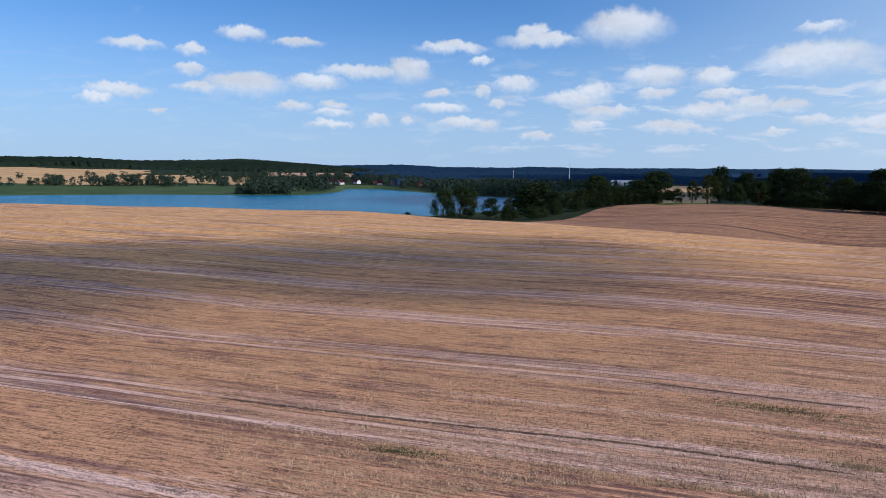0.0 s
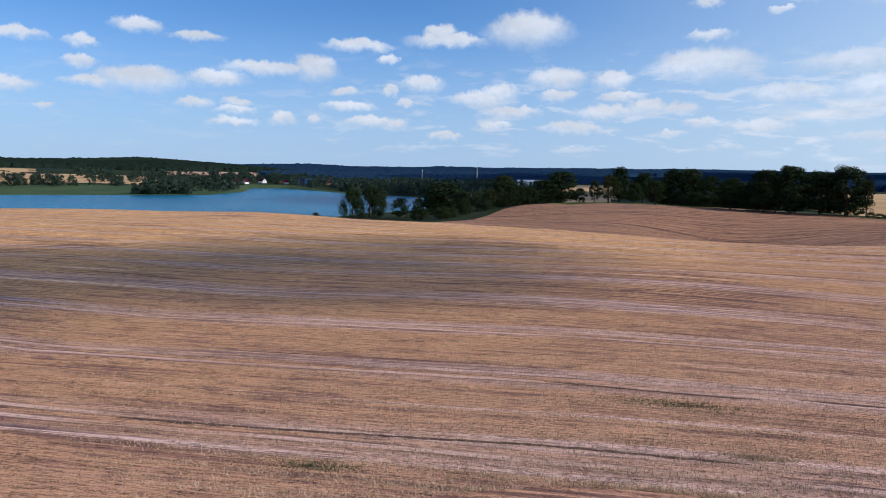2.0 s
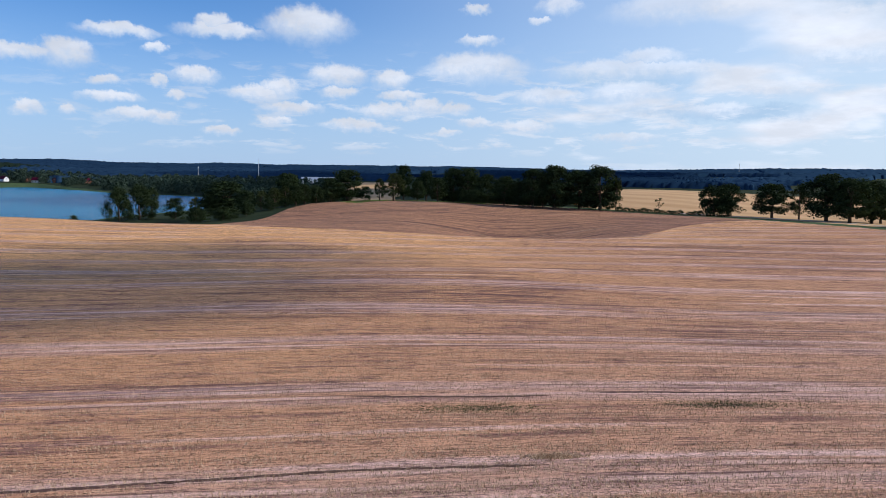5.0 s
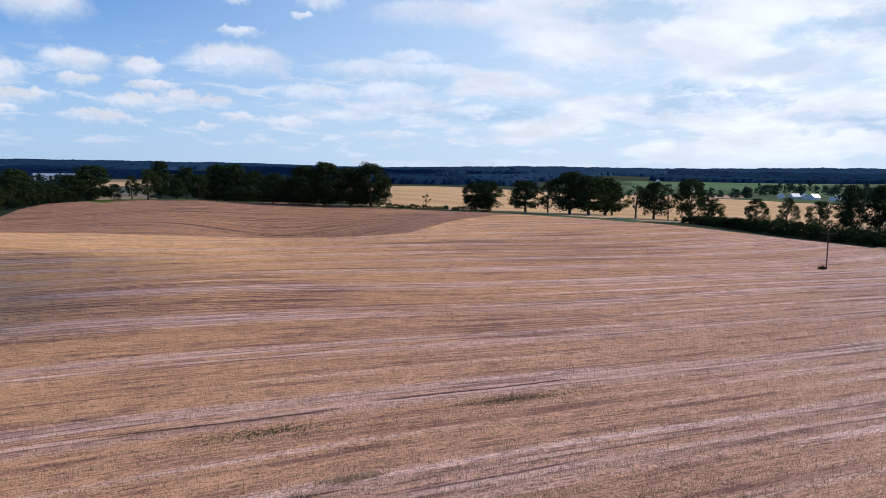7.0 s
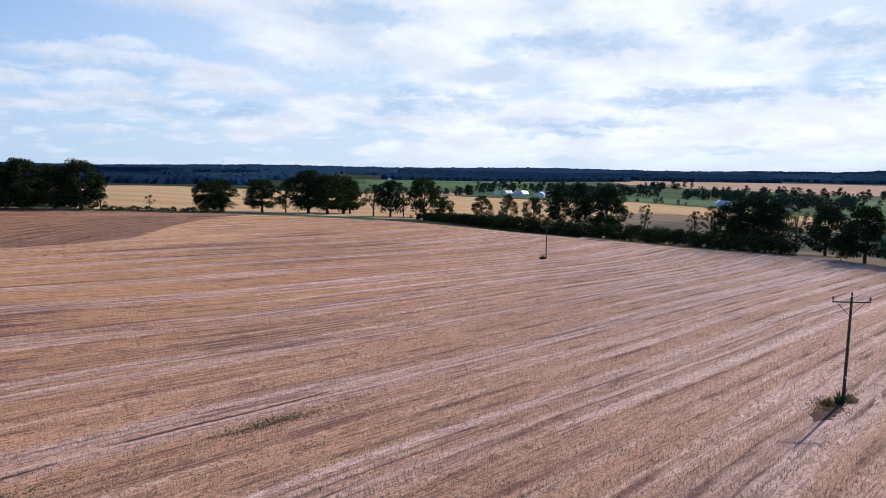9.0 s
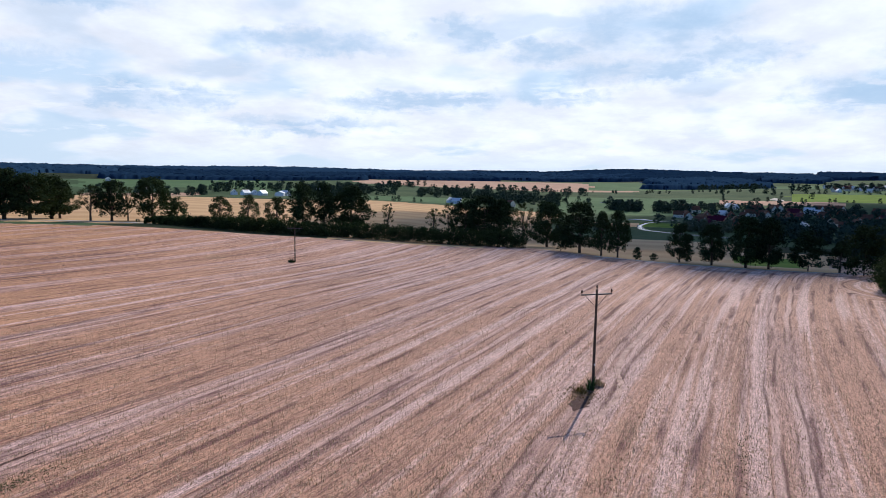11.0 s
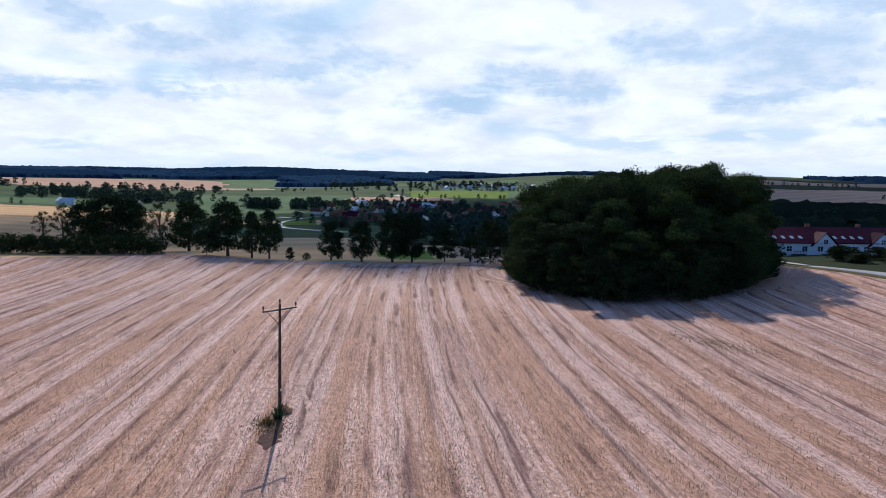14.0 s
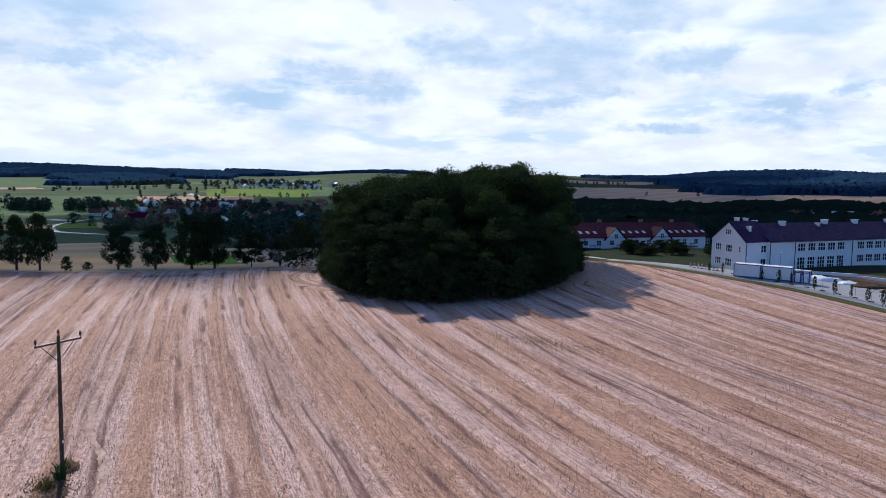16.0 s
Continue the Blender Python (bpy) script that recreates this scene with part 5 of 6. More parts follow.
def build_house(style):
    wall, roof, length, width, wall_h, rise = {
        "white_grey": (M_WHITE, M_ROOF_GREY, 12, 9, 3.4, 4.0), "white_red": (M_WHITE, M_ROOF_RED, 13, 9, 3.6, 4.2),
        "cream_brown": (M_CREAM, M_ROOF_BROWN, 12, 9, 3.8, 4.4), "brick_red": (M_BRICK, M_ROOF_RED, 14, 9, 3.6, 4.0), "brick_brown": (M_BRICK, M_ROOF_BROWN, 12, 9, 3.2, 4.2),
        "long_grey": (M_WHITE, M_ROOF_GREY, 34, 12, 4.2, 2.2)}[style]
    thing = new("house")
    part("wall", gable_walls(length, width, -1.5, wall_h, rise), wall, thing)
    part("roof", gable_roof(length, width, wall_h, rise), roof, thing)
    if style != "long_grey":
        part("chimney", boxes(((1.5, -0.9, wall_h + rise * 0.6), (2.2, -0.3, wall_h + rise + 1.0)), bevel=0.03), M_BRICK, thing)
    n = 6 if style == "long_grey" else 3
    for s in (1, -1):
        for i in range(n):
            window(thing, (-length / 2 + length * (i + 0.5) / n, s * (width / 2), 1.6), 90 * s, 1.3, 1.3)
    window(thing, (length / 2, 0, wall_h + 0.9), 0, 1.1, 1.2)
    window(thing, (-length / 2, 0, wall_h + 0.9), 180, 1.1, 1.2)
    part("door", boxes(((length / 2 - 0.02, -0.5 - 2.2, 0.0), (length / 2 + 0.06, 0.5 - 2.2, 2.1)), bevel=0.02), M_DARKTRIM, thing)
    return thing


HOUSE_LABELS = {"white_grey": "white rendered house with a pale grey roof", "white_red": "white rendered house with a red tiled roof",
                "cream_brown": "cream rendered house with a brown tiled roof", "brick_red": "brick house with a red tiled roof", "brick_brown": "small brick house with a brown tiled roof",
                "long_grey": "long low white farm hall with a pale metal roof"}


def house(style, bearing, distance, turn, size=1.0, group=""):
    x, y = distance * math.sin(radians(bearing)), distance * math.cos(radians(bearing))
    m = (Matrix.Translation((x, y, ground_at(x, y) + 0.2)) @ Matrix.Rotation(radians(turn), 4, "Z")
         @ Matrix.Diagonal((size, size, size, 1)))
    if style not in HOUSES:
        HOUSES[style] = build_house(style)
        ob = HOUSES[style]
        ob.matrix_basis = m
    else:
        src = HOUSES[style]
        kept = src.matrix_basis.copy()
        src.matrix_basis = Matrix.Identity(4)
        ob = copy_thing(src, m)
        src.matrix_basis = kept
    return tagged(ob, HOUSE_LABELS[style], "house", group)


for style, b, d, turn in (("white_grey", 71.0, 1010, 25), ("white_grey", 71.9, 985, -35), ("white_grey", 72.6, 985, 30), ("white_grey", 73.2, 970, -20),
                          ("white_grey", 75.0, 960, 70), ("long_grey", 74.6, 945, 10), ("cream_brown", 64.5, 1150, 10), ("white_grey", 62.0, 1500, 40),
                          ("white_grey", 88.6, 890, 15), ("white_grey", 89.1, 880, 80), ("cream_brown", 93.6, 905, 30), ("long_grey", 78.0, 1150, 40)):
    house(style, b, d, turn, 0.95, "valley farmhouses")
for i, (b, d) in enumerate(((-9.7, 1435), (-9.0, 1425), (-6.2, 1465), (-5.6, 1450), (-5.0, 1475), (-4.4, 1455), (-3.9, 1470), (-3.2, 1490),
                            (-2.4, 1440), (-1.6, 1430), (-7.6, 1480))):
    house(("white_red", "white_red", "brick_red")[i % 3], b, d, 20 + 47 * i, 1.15, "lakeside village houses")
village = random.Random(9)
for i in range(58):
    b = 107.0 + 17.0 * ((i * 0.618) % 1.0)
    d = village.uniform(640, 1020)
    house(("cream_brown", "brick_brown", "white_grey", "brick_red", "brick_brown", "cream_brown", "brick_brown")[i % 7], b, d, village.uniform(0, 180), village.uniform(0.85, 1.1), "valley village houses")
for i in range(40):
    b = 117.2 + 6.5 * ((i * 0.618) % 1.0) if i < 34 else village.uniform(124.5, 127)
    house(("white_grey", "white_red", "cream_brown")[i % 3], b, village.uniform(1480, 1850), village.uniform(0, 180), 0.9, "hillside settlement houses")
for i in range(10):
    house(("cream_brown", "white_grey", "white_red")[i % 3], village.uniform(157, 172), village.uniform(400, 620), village.uniform(0, 180), 1.0, "town edge houses")
house("long_grey", 12.4, 1400, 170, 1.2, "farm halls")
house("long_grey", 14.9, 1400, 168, 2.0, "farm halls")
house("white_grey", 13.5, 1420, 80, 1.5, "farm halls")


# ---------------------------------------------------------------- masts
def make_mast(bearing, distance, top, name, label, lattice=False):
    x, y = distance * math.sin(radians(bearing)), distance * math.cos(radians(bearing))
    g = ground_at(x, y)
    thing = new(name)
    thing.location = (x, y, g - 0.5)
    h = top - g + 0.5
    if lattice:
        for i, a in enumerate((0.5, 2.6, 4.7)):
            bm = bmesh.new()
            rod(bm, (1.6 * math.cos(a), 1.6 * math.sin(a), 0), (0.5 * math.cos(a), 0.5 * math.sin(a), h), 0.28, 0.16, 6)
            part("leg", bm, M_METAL, thing)
        for k in range(7):
            z, r = h * (k + 0.5) / 7, 1.6 - 1.1 * (k + 0.5) / 7
            bm = bmesh.new()
            for i in range(3):
                a, b = 0.5 + 2.1 * i, 0.5 + 2.1 * (i + 1)
                rod(bm, (r * math.cos(a), r * math.sin(a), z), (r * math.cos(b), r * math.sin(b), z), 0.1, 0.1, 5)
            part("brace", bm, M_METAL, thing)
        part("antenna", boxes(((-0.9, -0.9, h - 3), (0.9, 0.9, h + 0.5)), bevel=0.1), M_FRAME, thing)
    else:
        bm = bmesh.new()
        rod(bm, (0, 0, 0), (0, 0, h * 0.8), 1.1, 0.7, 12)
        part("shaft", bm, M_FRAME, thing)
        bm = bmesh.new()
        rod(bm, (0, 0, h * 0.8), (0, 0, h), 0.4, 0.2, 8)
        part("spire", bm, M_FRAME, thing)
    tagged(thing, label, "mast")


make_mast(10.1, 1500, 45, "mast", "tall slender white mast above the trees")
make_mast(5.5, 1500, 27, "antenna_tower", "pale lattice antenna tower above the woods", True)
make_mast(48.7, 2600, 62, "antenna_tower", "thin antenna mast on the far wooded ridge", True)


# ---------------------------------------------------------------- power poles in the stubble
def make_pole(x, y, height, turn, lean=0.0, braced=False, top=True):
    """A wooden power pole: tapered post, crossarm on two braces, pin insulators."""
    thing = new("power_pole")
    g = ground_at(x, y)
    thing.matrix_basis = pose(x, y, g, lean, 0, turn)
    bm = bmesh.new()
    rod(bm, (0, 0, -0.6), (0, 0, height), 0.155, 0.105, 12)
    part("post", bm, M_POLE, thing)
    if top:
        arm = boxes(((-1.72, -0.06, height - 0.55), (1.72, 0.06, height - 0.42)), bevel=0.015)
        part("crossarm", arm, M_DARKTRIM, thing, "dark steel crossarm")
        for s in (1, -1):
            bm = bmesh.new()
            rod(bm, (0.08 * s, 0.07, height - 1.75), (1.25 * s, 0.07, height - 0.55), 0.028, 0.028, 6)
            part("brace", bm, M_DARKTRIM, thing)
        for px, pz in ((-1.65, height - 0.42), (1.65, height - 0.42), (0.0, height)):
            bm = bmesh.new()
            rod(bm, (px, 0, pz), (px, 0, pz + 0.18), 0.03, 0.03, 6)
            rod(bm, (px, 0, pz + 0.14), (px, 0, pz + 0.30), 0.085, 0.10, 10)
            rod(bm, (px, 0, pz + 0.30), (px, 0, pz + 0.44), 0.075, 0.05, 10)
            part("insulator", bm, M_CERAMIC, thing, "brown ceramic insulator")
        part("plate", boxes(((-0.07, -0.165, 2.3), (0.07, -0.15, 2.5))), M_FRAME, thing, "small pale metal plate")
    if braced:
        bm = bmesh.new()
        rod(bm, (3.2, 0, -0.5), (0.12, 0, height - 0.8), 0.14, 0.10, 10)
        part("prop", bm, M_POLE, thing)
    return tagged(thing, "dark wooden power pole standing in the stubble" if not braced else "dark wooden power pole with a slanting prop",
                  "power pole", "power poles")


make_pole(66, -11, 9.95, -70, 0.6)
make_pole(162, 43.0, 8.6, -75)
px, py = 372 * math.sin(radians(66.3)), 372 * math.cos(radians(66.3))
make_pole(px, py, 9.0, -20, braced=True, top=False)


def weeds(x, y, half, height, seed, mat, label, blades=420, dry=False):
    """Rough grass left standing: a tussock of bent blades."""
    rng = np.random.default_rng(seed)
    a, r = rng.random(blades) * 6.283, half * np.sqrt(rng.random(blades))
    bx, by = r * np.cos(a), r * np.sin(a) * 0.7
    h = height * (1.1 - r / half * 0.7) * rng.uniform(0.4, 1.1, blades)
    d, w = rng.random(blades) * 6.283, rng.uniform(0.03, 0.09, blades)
    lean = rng.uniform(0.2, 0.7, blades) * h
    z = ground_height(bx + x, by + y) - ground_at(x, y) - 0.03
    verts = np.empty((blades, 4, 3))
    ux, uy = np.cos(d + 1.57) * w, np.sin(d + 1.57) * w
    verts[:, 0] = np.stack([bx - ux, by - uy, z], -1)
    verts[:, 1] = np.stack([bx + ux, by + uy, z], -1)
    verts[:, 2] = np.stack([bx + lean * 0.4 * np.cos(d) + ux * 0.7, by + lean * 0.4 * np.sin(d) + uy * 0.7, z + h * 0.65], -1)
    verts[:, 3] = np.stack([bx + lean * np.cos(d), by + lean * np.sin(d), z + h], -1)
    faces = np.arange(blades * 4).reshape(-1, 4)
    ob = new("grass_tuft", mesh_of("grass_tuft", verts.reshape(-1, 3), faces, [mat]))
    ob.location = (x, y, ground_at(x, y))
    tagged(ob, label, "grass tuft", "tufts at the poles")


weeds(65.4, -10.7, 0.55, 1.5, 1, M_WEED, "green weeds grown up at the foot of a pole", 60)
weeds(64.6, -9.6, 0.8, 0.7, 4, M_OLD, "withered weeds at the foot of a pole", 110)
weeds(66.9, -11.7, 0.9, 0.8, 2, M_DRYSTRAW, "dry brown grass beside a pole", 260)
weeds(161.2, 43.6, 1.2, 1.2, 3, M_LEAF, "dark weeds at the foot of the farther pole", 120)

# ---------------------------------------------------------------- the school and its yard
def draped(name, left, right, mat, lift, label, category, across=4, along=4):
    """A strip of ground cover between two lines in plan, laid on the land."""
    left, right = np.array(left, float), np.array(right, float)
    k = np.linspace(0, len(left) - 1, (len(left) - 1) * along + 1)
    l = np.stack([np.interp(k, range(len(left)), left[:, i]) for i in range(2)], -1)
    r = np.stack([np.interp(k, range(len(right)), right[:, i]) for i in range(2)], -1)
    u = np.linspace(0, 1, across + 1)[None, :, None]
    grid = l[:, None] * (1 - u) + r[:, None] * u
    z = ground_height(grid[..., 0], grid[..., 1]) + lift
    verts = np.concatenate([grid, z[..., None]], -1).reshape(-1, 3)
    n = across + 1
    faces = np.array([(i * n + j, i * n + j + 1, (i + 1) * n + j + 1, (i + 1) * n + j) for i in range(len(k) - 1) for j in range(across)])
    me = mesh_of(name, verts, faces, [mat])
    bm = bmesh.new()
    bm.from_mesh(me)
    bmesh.ops.recalc_face_normals(bm, faces=bm.faces)
    if sum(f.normal.z for f in bm.faces) < 0:
        bmesh.ops.reverse_faces(bm, faces=bm.faces)
    edge = bmesh.ops.extrude_face_region(bm, geom=list(bm.faces))
    for v in edge["geom"]:
        if isinstance(v, bmesh.types.BMVert):
            v.co.z -= 0.5
    bmesh.ops.recalc_face_normals(bm, faces=bm.faces)
    bm.to_mesh(me)
    bm.free()
    ob = new(name, me)
    return tagged(ob, label, category, kind="structure")


def skylight(parent, x, y, z, slope, w=0.8, l=1.2):
    bm = boxes(((-w / 2, -l / 2, 0), (w / 2, l / 2, 0.12)), bevel=0.02)
    ob = part("skylight", bm, M_FRAME, parent, "pale roof window")
    ob.matrix_local = Matrix.Translation((x, y, z)) @ Matrix.Rotation(slope, 4, "X")
    pane = part("pane", boxes(((-w / 2 + 0.08, -l / 2 + 0.08, 0.11), (w / 2 - 0.08, l / 2 - 0.08, 0.135))), M_ROOF_GREY, ob)
    return pane


def make_school():
    base = 4.1
    wing = new("school")
    tagged(wing, "white two-storey school with plum tiled roofs and white chimneys", "school")
    # x runs from the gable along the facade, which looks to -y
    d = Vector((-0.32, -0.947, 0)).normalized()
    wing.matrix_basis = pose(71.0, -132.2, base, 0, 0, math.degrees(math.atan2(d.y, d.x)))
    depth, width = 7.0, 8.2
    wall = part("wall", gable_walls(depth, width, -2.5, 6.25, 3.5), M_WHITE, wing, "white rendered end wing with a gable")
    wall.location.x = depth / 2
    roof = part("roof", gable_roof(depth, width, 6.25, 3.5, 0.35, 0.2), M_ROOF_DARK, wing, "plum tiled gable roof")
    roof.location.x = depth / 2
    for y, z, w, h, bars in ((2.35, 4.7, 1.55, 1.5, (2, 1)), (-0.25, 4.55, 1.65, 1.6, (2, 1)), (-2.85, 4.5, 0.55, 1.25, (0, 1)),
                             (2.35, 1.95, 1.55, 1.5, (2, 1)), (-0.25, 1.8, 1.65, 1.6, (2, 1)), (-2.85, 1.6, 0.55, 1.3, (0, 1)),
                             (0.1, 7.75, 1.5, 1.15, (2, 1))):
        window(wall, (-depth / 2, y, z), 180, w, h, bars, frame_w=0.12)
    window(wall, (depth / 2 - 2.0, -width / 2, 4.6), -90, 1.5, 1.5, (1, 1))
    window(wall, (depth / 2 - 2.0, -width / 2, 1.6), -90, 1.5, 2.2, (1, 1))
    for s in (1, -1):
        pipe = bmesh.new()
        rod(pipe, (-depth / 2 + 0.25, s * (width / 2 + 0.07), -1.0), (-depth / 2 + 0.25, s * (width / 2 + 0.07), 6.2), 0.07, 0.07, 8)
        part("downpipe", pipe, M_DARKTRIM, wall)

    def chimney(parent, x, y, z, long, tall):
        long *= 0.72
        part("chimney", boxes(((x - long / 2, y - 0.35, z - 1.2), (x + long / 2, y + 0.35, z + tall)),
                              ((x - long / 2 - 0.1, y - 0.45, z + tall - 0.1), (x + long / 2 + 0.1, y + 0.45, z + tall + 0.06))), M_WHITE, parent)

    chimney(roof, -1.2, 0.3, 9.8, 0.9, 0.7)
    chimney(roof, 1.3, 0.3, 9.8, 0.9, 0.6)
    chimney(roof, -0.4, -2.0, 8.2, 0.9, 0.75)
    # long main wing, standing a little proud of the end wing
    length, deep = 60.0, 9.6
    main = part("wall", gable_walls(length, deep, -2.5, 6.2, 3.0), M_WHITE, wing, "long white rendered main wing")
    main.location = (6.0 + length / 2, 0.2, 0)
    mroof = part("roof", gable_roof(length, deep, 6.2, 3.0, 0.4, 0.22), M_ROOF_DARK, wing, "long plum tiled roof")
    mroof.location = main.location
    zero = -6.0 - length / 2
    for block, count, pitch in ((15.4, 5, 3.05), (34.2, 4, 2.95), (49.0, 5, 3.05)):
        for i in range(count):
            x = zero + block + pitch * i
            window(main, (x, -deep / 2, 4.75), -90, 2.35, 1.7, (2, 1), frame_w=0.12)
            tall = block != 34.2
            window(main, (x, -deep / 2, 1.55 if tall else 1.95), -90, 2.35, 2.5 if tall else 1.7, (2, 2 if tall else 1), frame_w=0.12)
    for x in (zero + 6.3, zero + 13.5, zero + 31.4, zero + 46.0):
        pipe = bmesh.new()
        rod(pipe, (x, -deep / 2 - 0.08, -1.0), (x, -deep / 2 - 0.08, 6.2), 0.07, 0.07, 8)
        part("downpipe", pipe, M_DARKTRIM, main)
    for x, y, long, tall in ((zero + 7.6, 0.3, 1.0, 0.8), (zero + 14.6, -0.6, 1.9, 0.75), (zero + 25.2, -0.9, 0.9, 0.4), (zero + 28.2, -0.3, 2.0, 0.85),
                             (zero + 38.4, -0.3, 2.0, 0.8), (zero + 50.0, -0.3, 2.0, 0.8)):
        chimney(mroof, x, y, 9.2 - abs(y) * 0.62, long, tall + abs(y) * 0.3)
    gut = bmesh.new()
    rod(gut, (-length / 2, -deep / 2 - 0.42, 5.98), (length / 2, -deep / 2 - 0.42, 5.98), 0.09, 0.09, 8)
    part("gutter", gut, M_DARKTRIM, main)


make_school()


def make_terrace():
    d = Vector((-0.39, -0.92, 0)).normalized()
    turn = math.degrees(math.atan2(d.y, d.x))
    away = Vector((0.92, -0.39, 0)).normalized()
    length, width = 51.0, 13.0
    c = Vector((117.7, -151.5, 0)) + d * (length / 2 - 10) + away * (width / 2)
    thing = new("apartment_terrace")
    thing.matrix_basis = pose(c.x, c.y, 1.7, 0, 0, turn)
    tagged(thing, "white apartment terrace with a long dark red tiled roof and skylights", "apartment building")
    wall = part("wall", gable_walls(length, width, -4.0, 5.0, 3.3), M_WHITE, thing)
    roof = part("roof", gable_roof(length, width, 5.0, 3.3, 0.5, 0.22), M_ROOF_RED, thing)
    slope = math.atan2(3.3, width / 2)
    for s in (9.9, 25.2):
        x = -length / 2 + 10 + s
        bm = bmesh.new()
        ring = [(x - 3.2, 4.2), (x + 3.2, 4.2), (x, 7.3)]
        front = [bm.verts.new((px, -width / 2 - 0.5, pz)) for px, pz in ring]
        back = [bm.verts.new((px, -width / 2 + 3.4, pz)) for px, pz in ring]
        bm.faces.new(front)
        bm.faces.new(back[::-1])
        for i in range(3):
            bm.faces.new((front[i], front[(i + 1) % 3], back[(i + 1) % 3], back[i]))
        bmesh.ops.recalc_face_normals(bm, faces=bm.faces)
        part("dormer", bm, M_WHITE, thing, "white gabled dormer")
        cover = bmesh.new()
        for q in (1, -1):
            p = [(x, -width / 2 - 0.8, 7.4), (x + q * 3.7, -width / 2 - 0.8, 4.05), (x + q * 3.7, -width / 2 + 3.0, 4.05), (x, -width / 2 + 3.6, 7.4)]
            low = [cover.verts.new(v) for v in p]
            high = [cover.verts.new((a, b, e + 0.18)) for a, b, e in p]
            cover.faces.new(low)
            cover.faces.new(high)
            for i in range(4):
                cover.faces.new((low[i], low[(i + 1) % 4], high[(i + 1) % 4], high[i]))
        bmesh.ops.recalc_face_normals(cover, faces=cover.faces)
        part("dormer_roof", cover, M_ROOF_RED, thing)
        window(wall, (x, -width / 2 - 0.5, 5.2), -90, 1.3, 1.3)
    for i in range(22):
        x = -length / 2 + 3.0 + i * 2.3
        if min(abs(x - (-length / 2 + 19.9)), abs(x - (-length / 2 + 35.2))) < 3.4:
            continue
        y = -width / 2 + 1.7
        skylight(roof, x, y, 5.0 + 3.3 * 1.7 / (width / 2) + 0.24, slope)
    for i in range(13):
        x = -length / 2 + 2.5 + i * 4.1
        window(wall, (x, -width / 2, 3.4), -90, 1.5, 1.4)
        window(wall, (x, -width / 2, 0.6), -90, 1.5, 1.4)
    for i in range(6):
        x = -length / 2 + 4.6 + i * 8.2
        bm = boxes(((x - 1.6, -width / 2 - 1.5, 1.95), (x + 1.6, -width / 2, 2.15)), ((x - 1.6, -width / 2 - 1.5, 2.9), (x + 1.6, -width / 2 - 1.44, 3.0)))
        for j in range(9):
            box(bm, (x - 1.58 + 0.395 * j - 0.02, -width / 2 - 1.49, 2.1), (x - 1.58 + 0.395 * j + 0.02, -width / 2 - 1.45, 2.95))
        part("balcony", bm, M_DARKTRIM, thing, "dark railed balcony")
    for x in (-18, -6, 8, 19):
        part("chimney", boxes(((x - 0.5, 0.2, 7.6), (x + 0.5, 0.9, 9.3))), M_BRICK, thing)


make_terrace()

draped("verge", [(112, -129.2), (102, -126.2), (86, -125.2), (71, -122.6), (55, -119.1), (39, -112.6), (5, -97)],
       [(111.5, -131.4), (101.4, -128.4), (85.4, -127.5), (70.4, -124.9), (54.3, -121.3), (38.2, -114.9), (4.2, -99.2)], M_DRYVERGE, 0.03,
       "narrow dry green grass verge along the yard", "verge", 3, 4)
# paved yard and path along the far edge of the stubble
draped("pavement", [(96, -128.2), (84, -127.5), (72.5, -125.4), (62, -123.1), (55, -121.7), (46, -118.4), (39.5, -115.6), (20, -106.5), (-20, -89.5)],
       [(96, -130.2), (84, -131.0), (74, -131.5), (66, -133.0), (60, -134.5), (50, -135.5), (42, -133.5), (28, -127), (-10, -110)], M_PAVING, 0.06,
       "pale grey concrete paving beside the school", "pavement")
draped("path", [(118, -139.5), (108, -132.5), (96, -128.9)], [(118.6, -141), (108.5, -134.2), (96, -130.1)], M_CONCRETE, 0.05,
       "narrow pale concrete footpath at the field edge", "path")
draped("soil_bed", [(61, -136.5), (52, -138.0), (43, -136.0), (30, -130)], [(62, -141.5), (50, -147.0), (38, -150.0), (24, -146)], M_SOIL, 0.10,
       "dug brown soil of an unfinished bed", "soil")


def make_kerb_wall():
    thing = new("low_wall")
    pts = [(57.5, -139.0), (50.5, -141.5), (44.0, -140.5), (34.0, -136.5)]
    for (ax, ay), (bx, by) in zip(pts, pts[1:]):
        d = Vector((bx - ax, by - ay, 0))
        n = Vector((-d.y, d.x, 0)).normalized() * 0.2
        g = min(ground_at(ax, ay), ground_at(bx, by))
        ring = [(ax + n.x, ay + n.y), (bx + n.x, by + n.y), (bx - n.x, by - n.y), (ax - n.x, ay - n.y)]
        part("section", prism(ring, g - 0.3, g + 0.75), M_WHITE, thing)
    tagged(thing, "low white retaining wall around the soil bed", "wall")


make_kerb_wall()


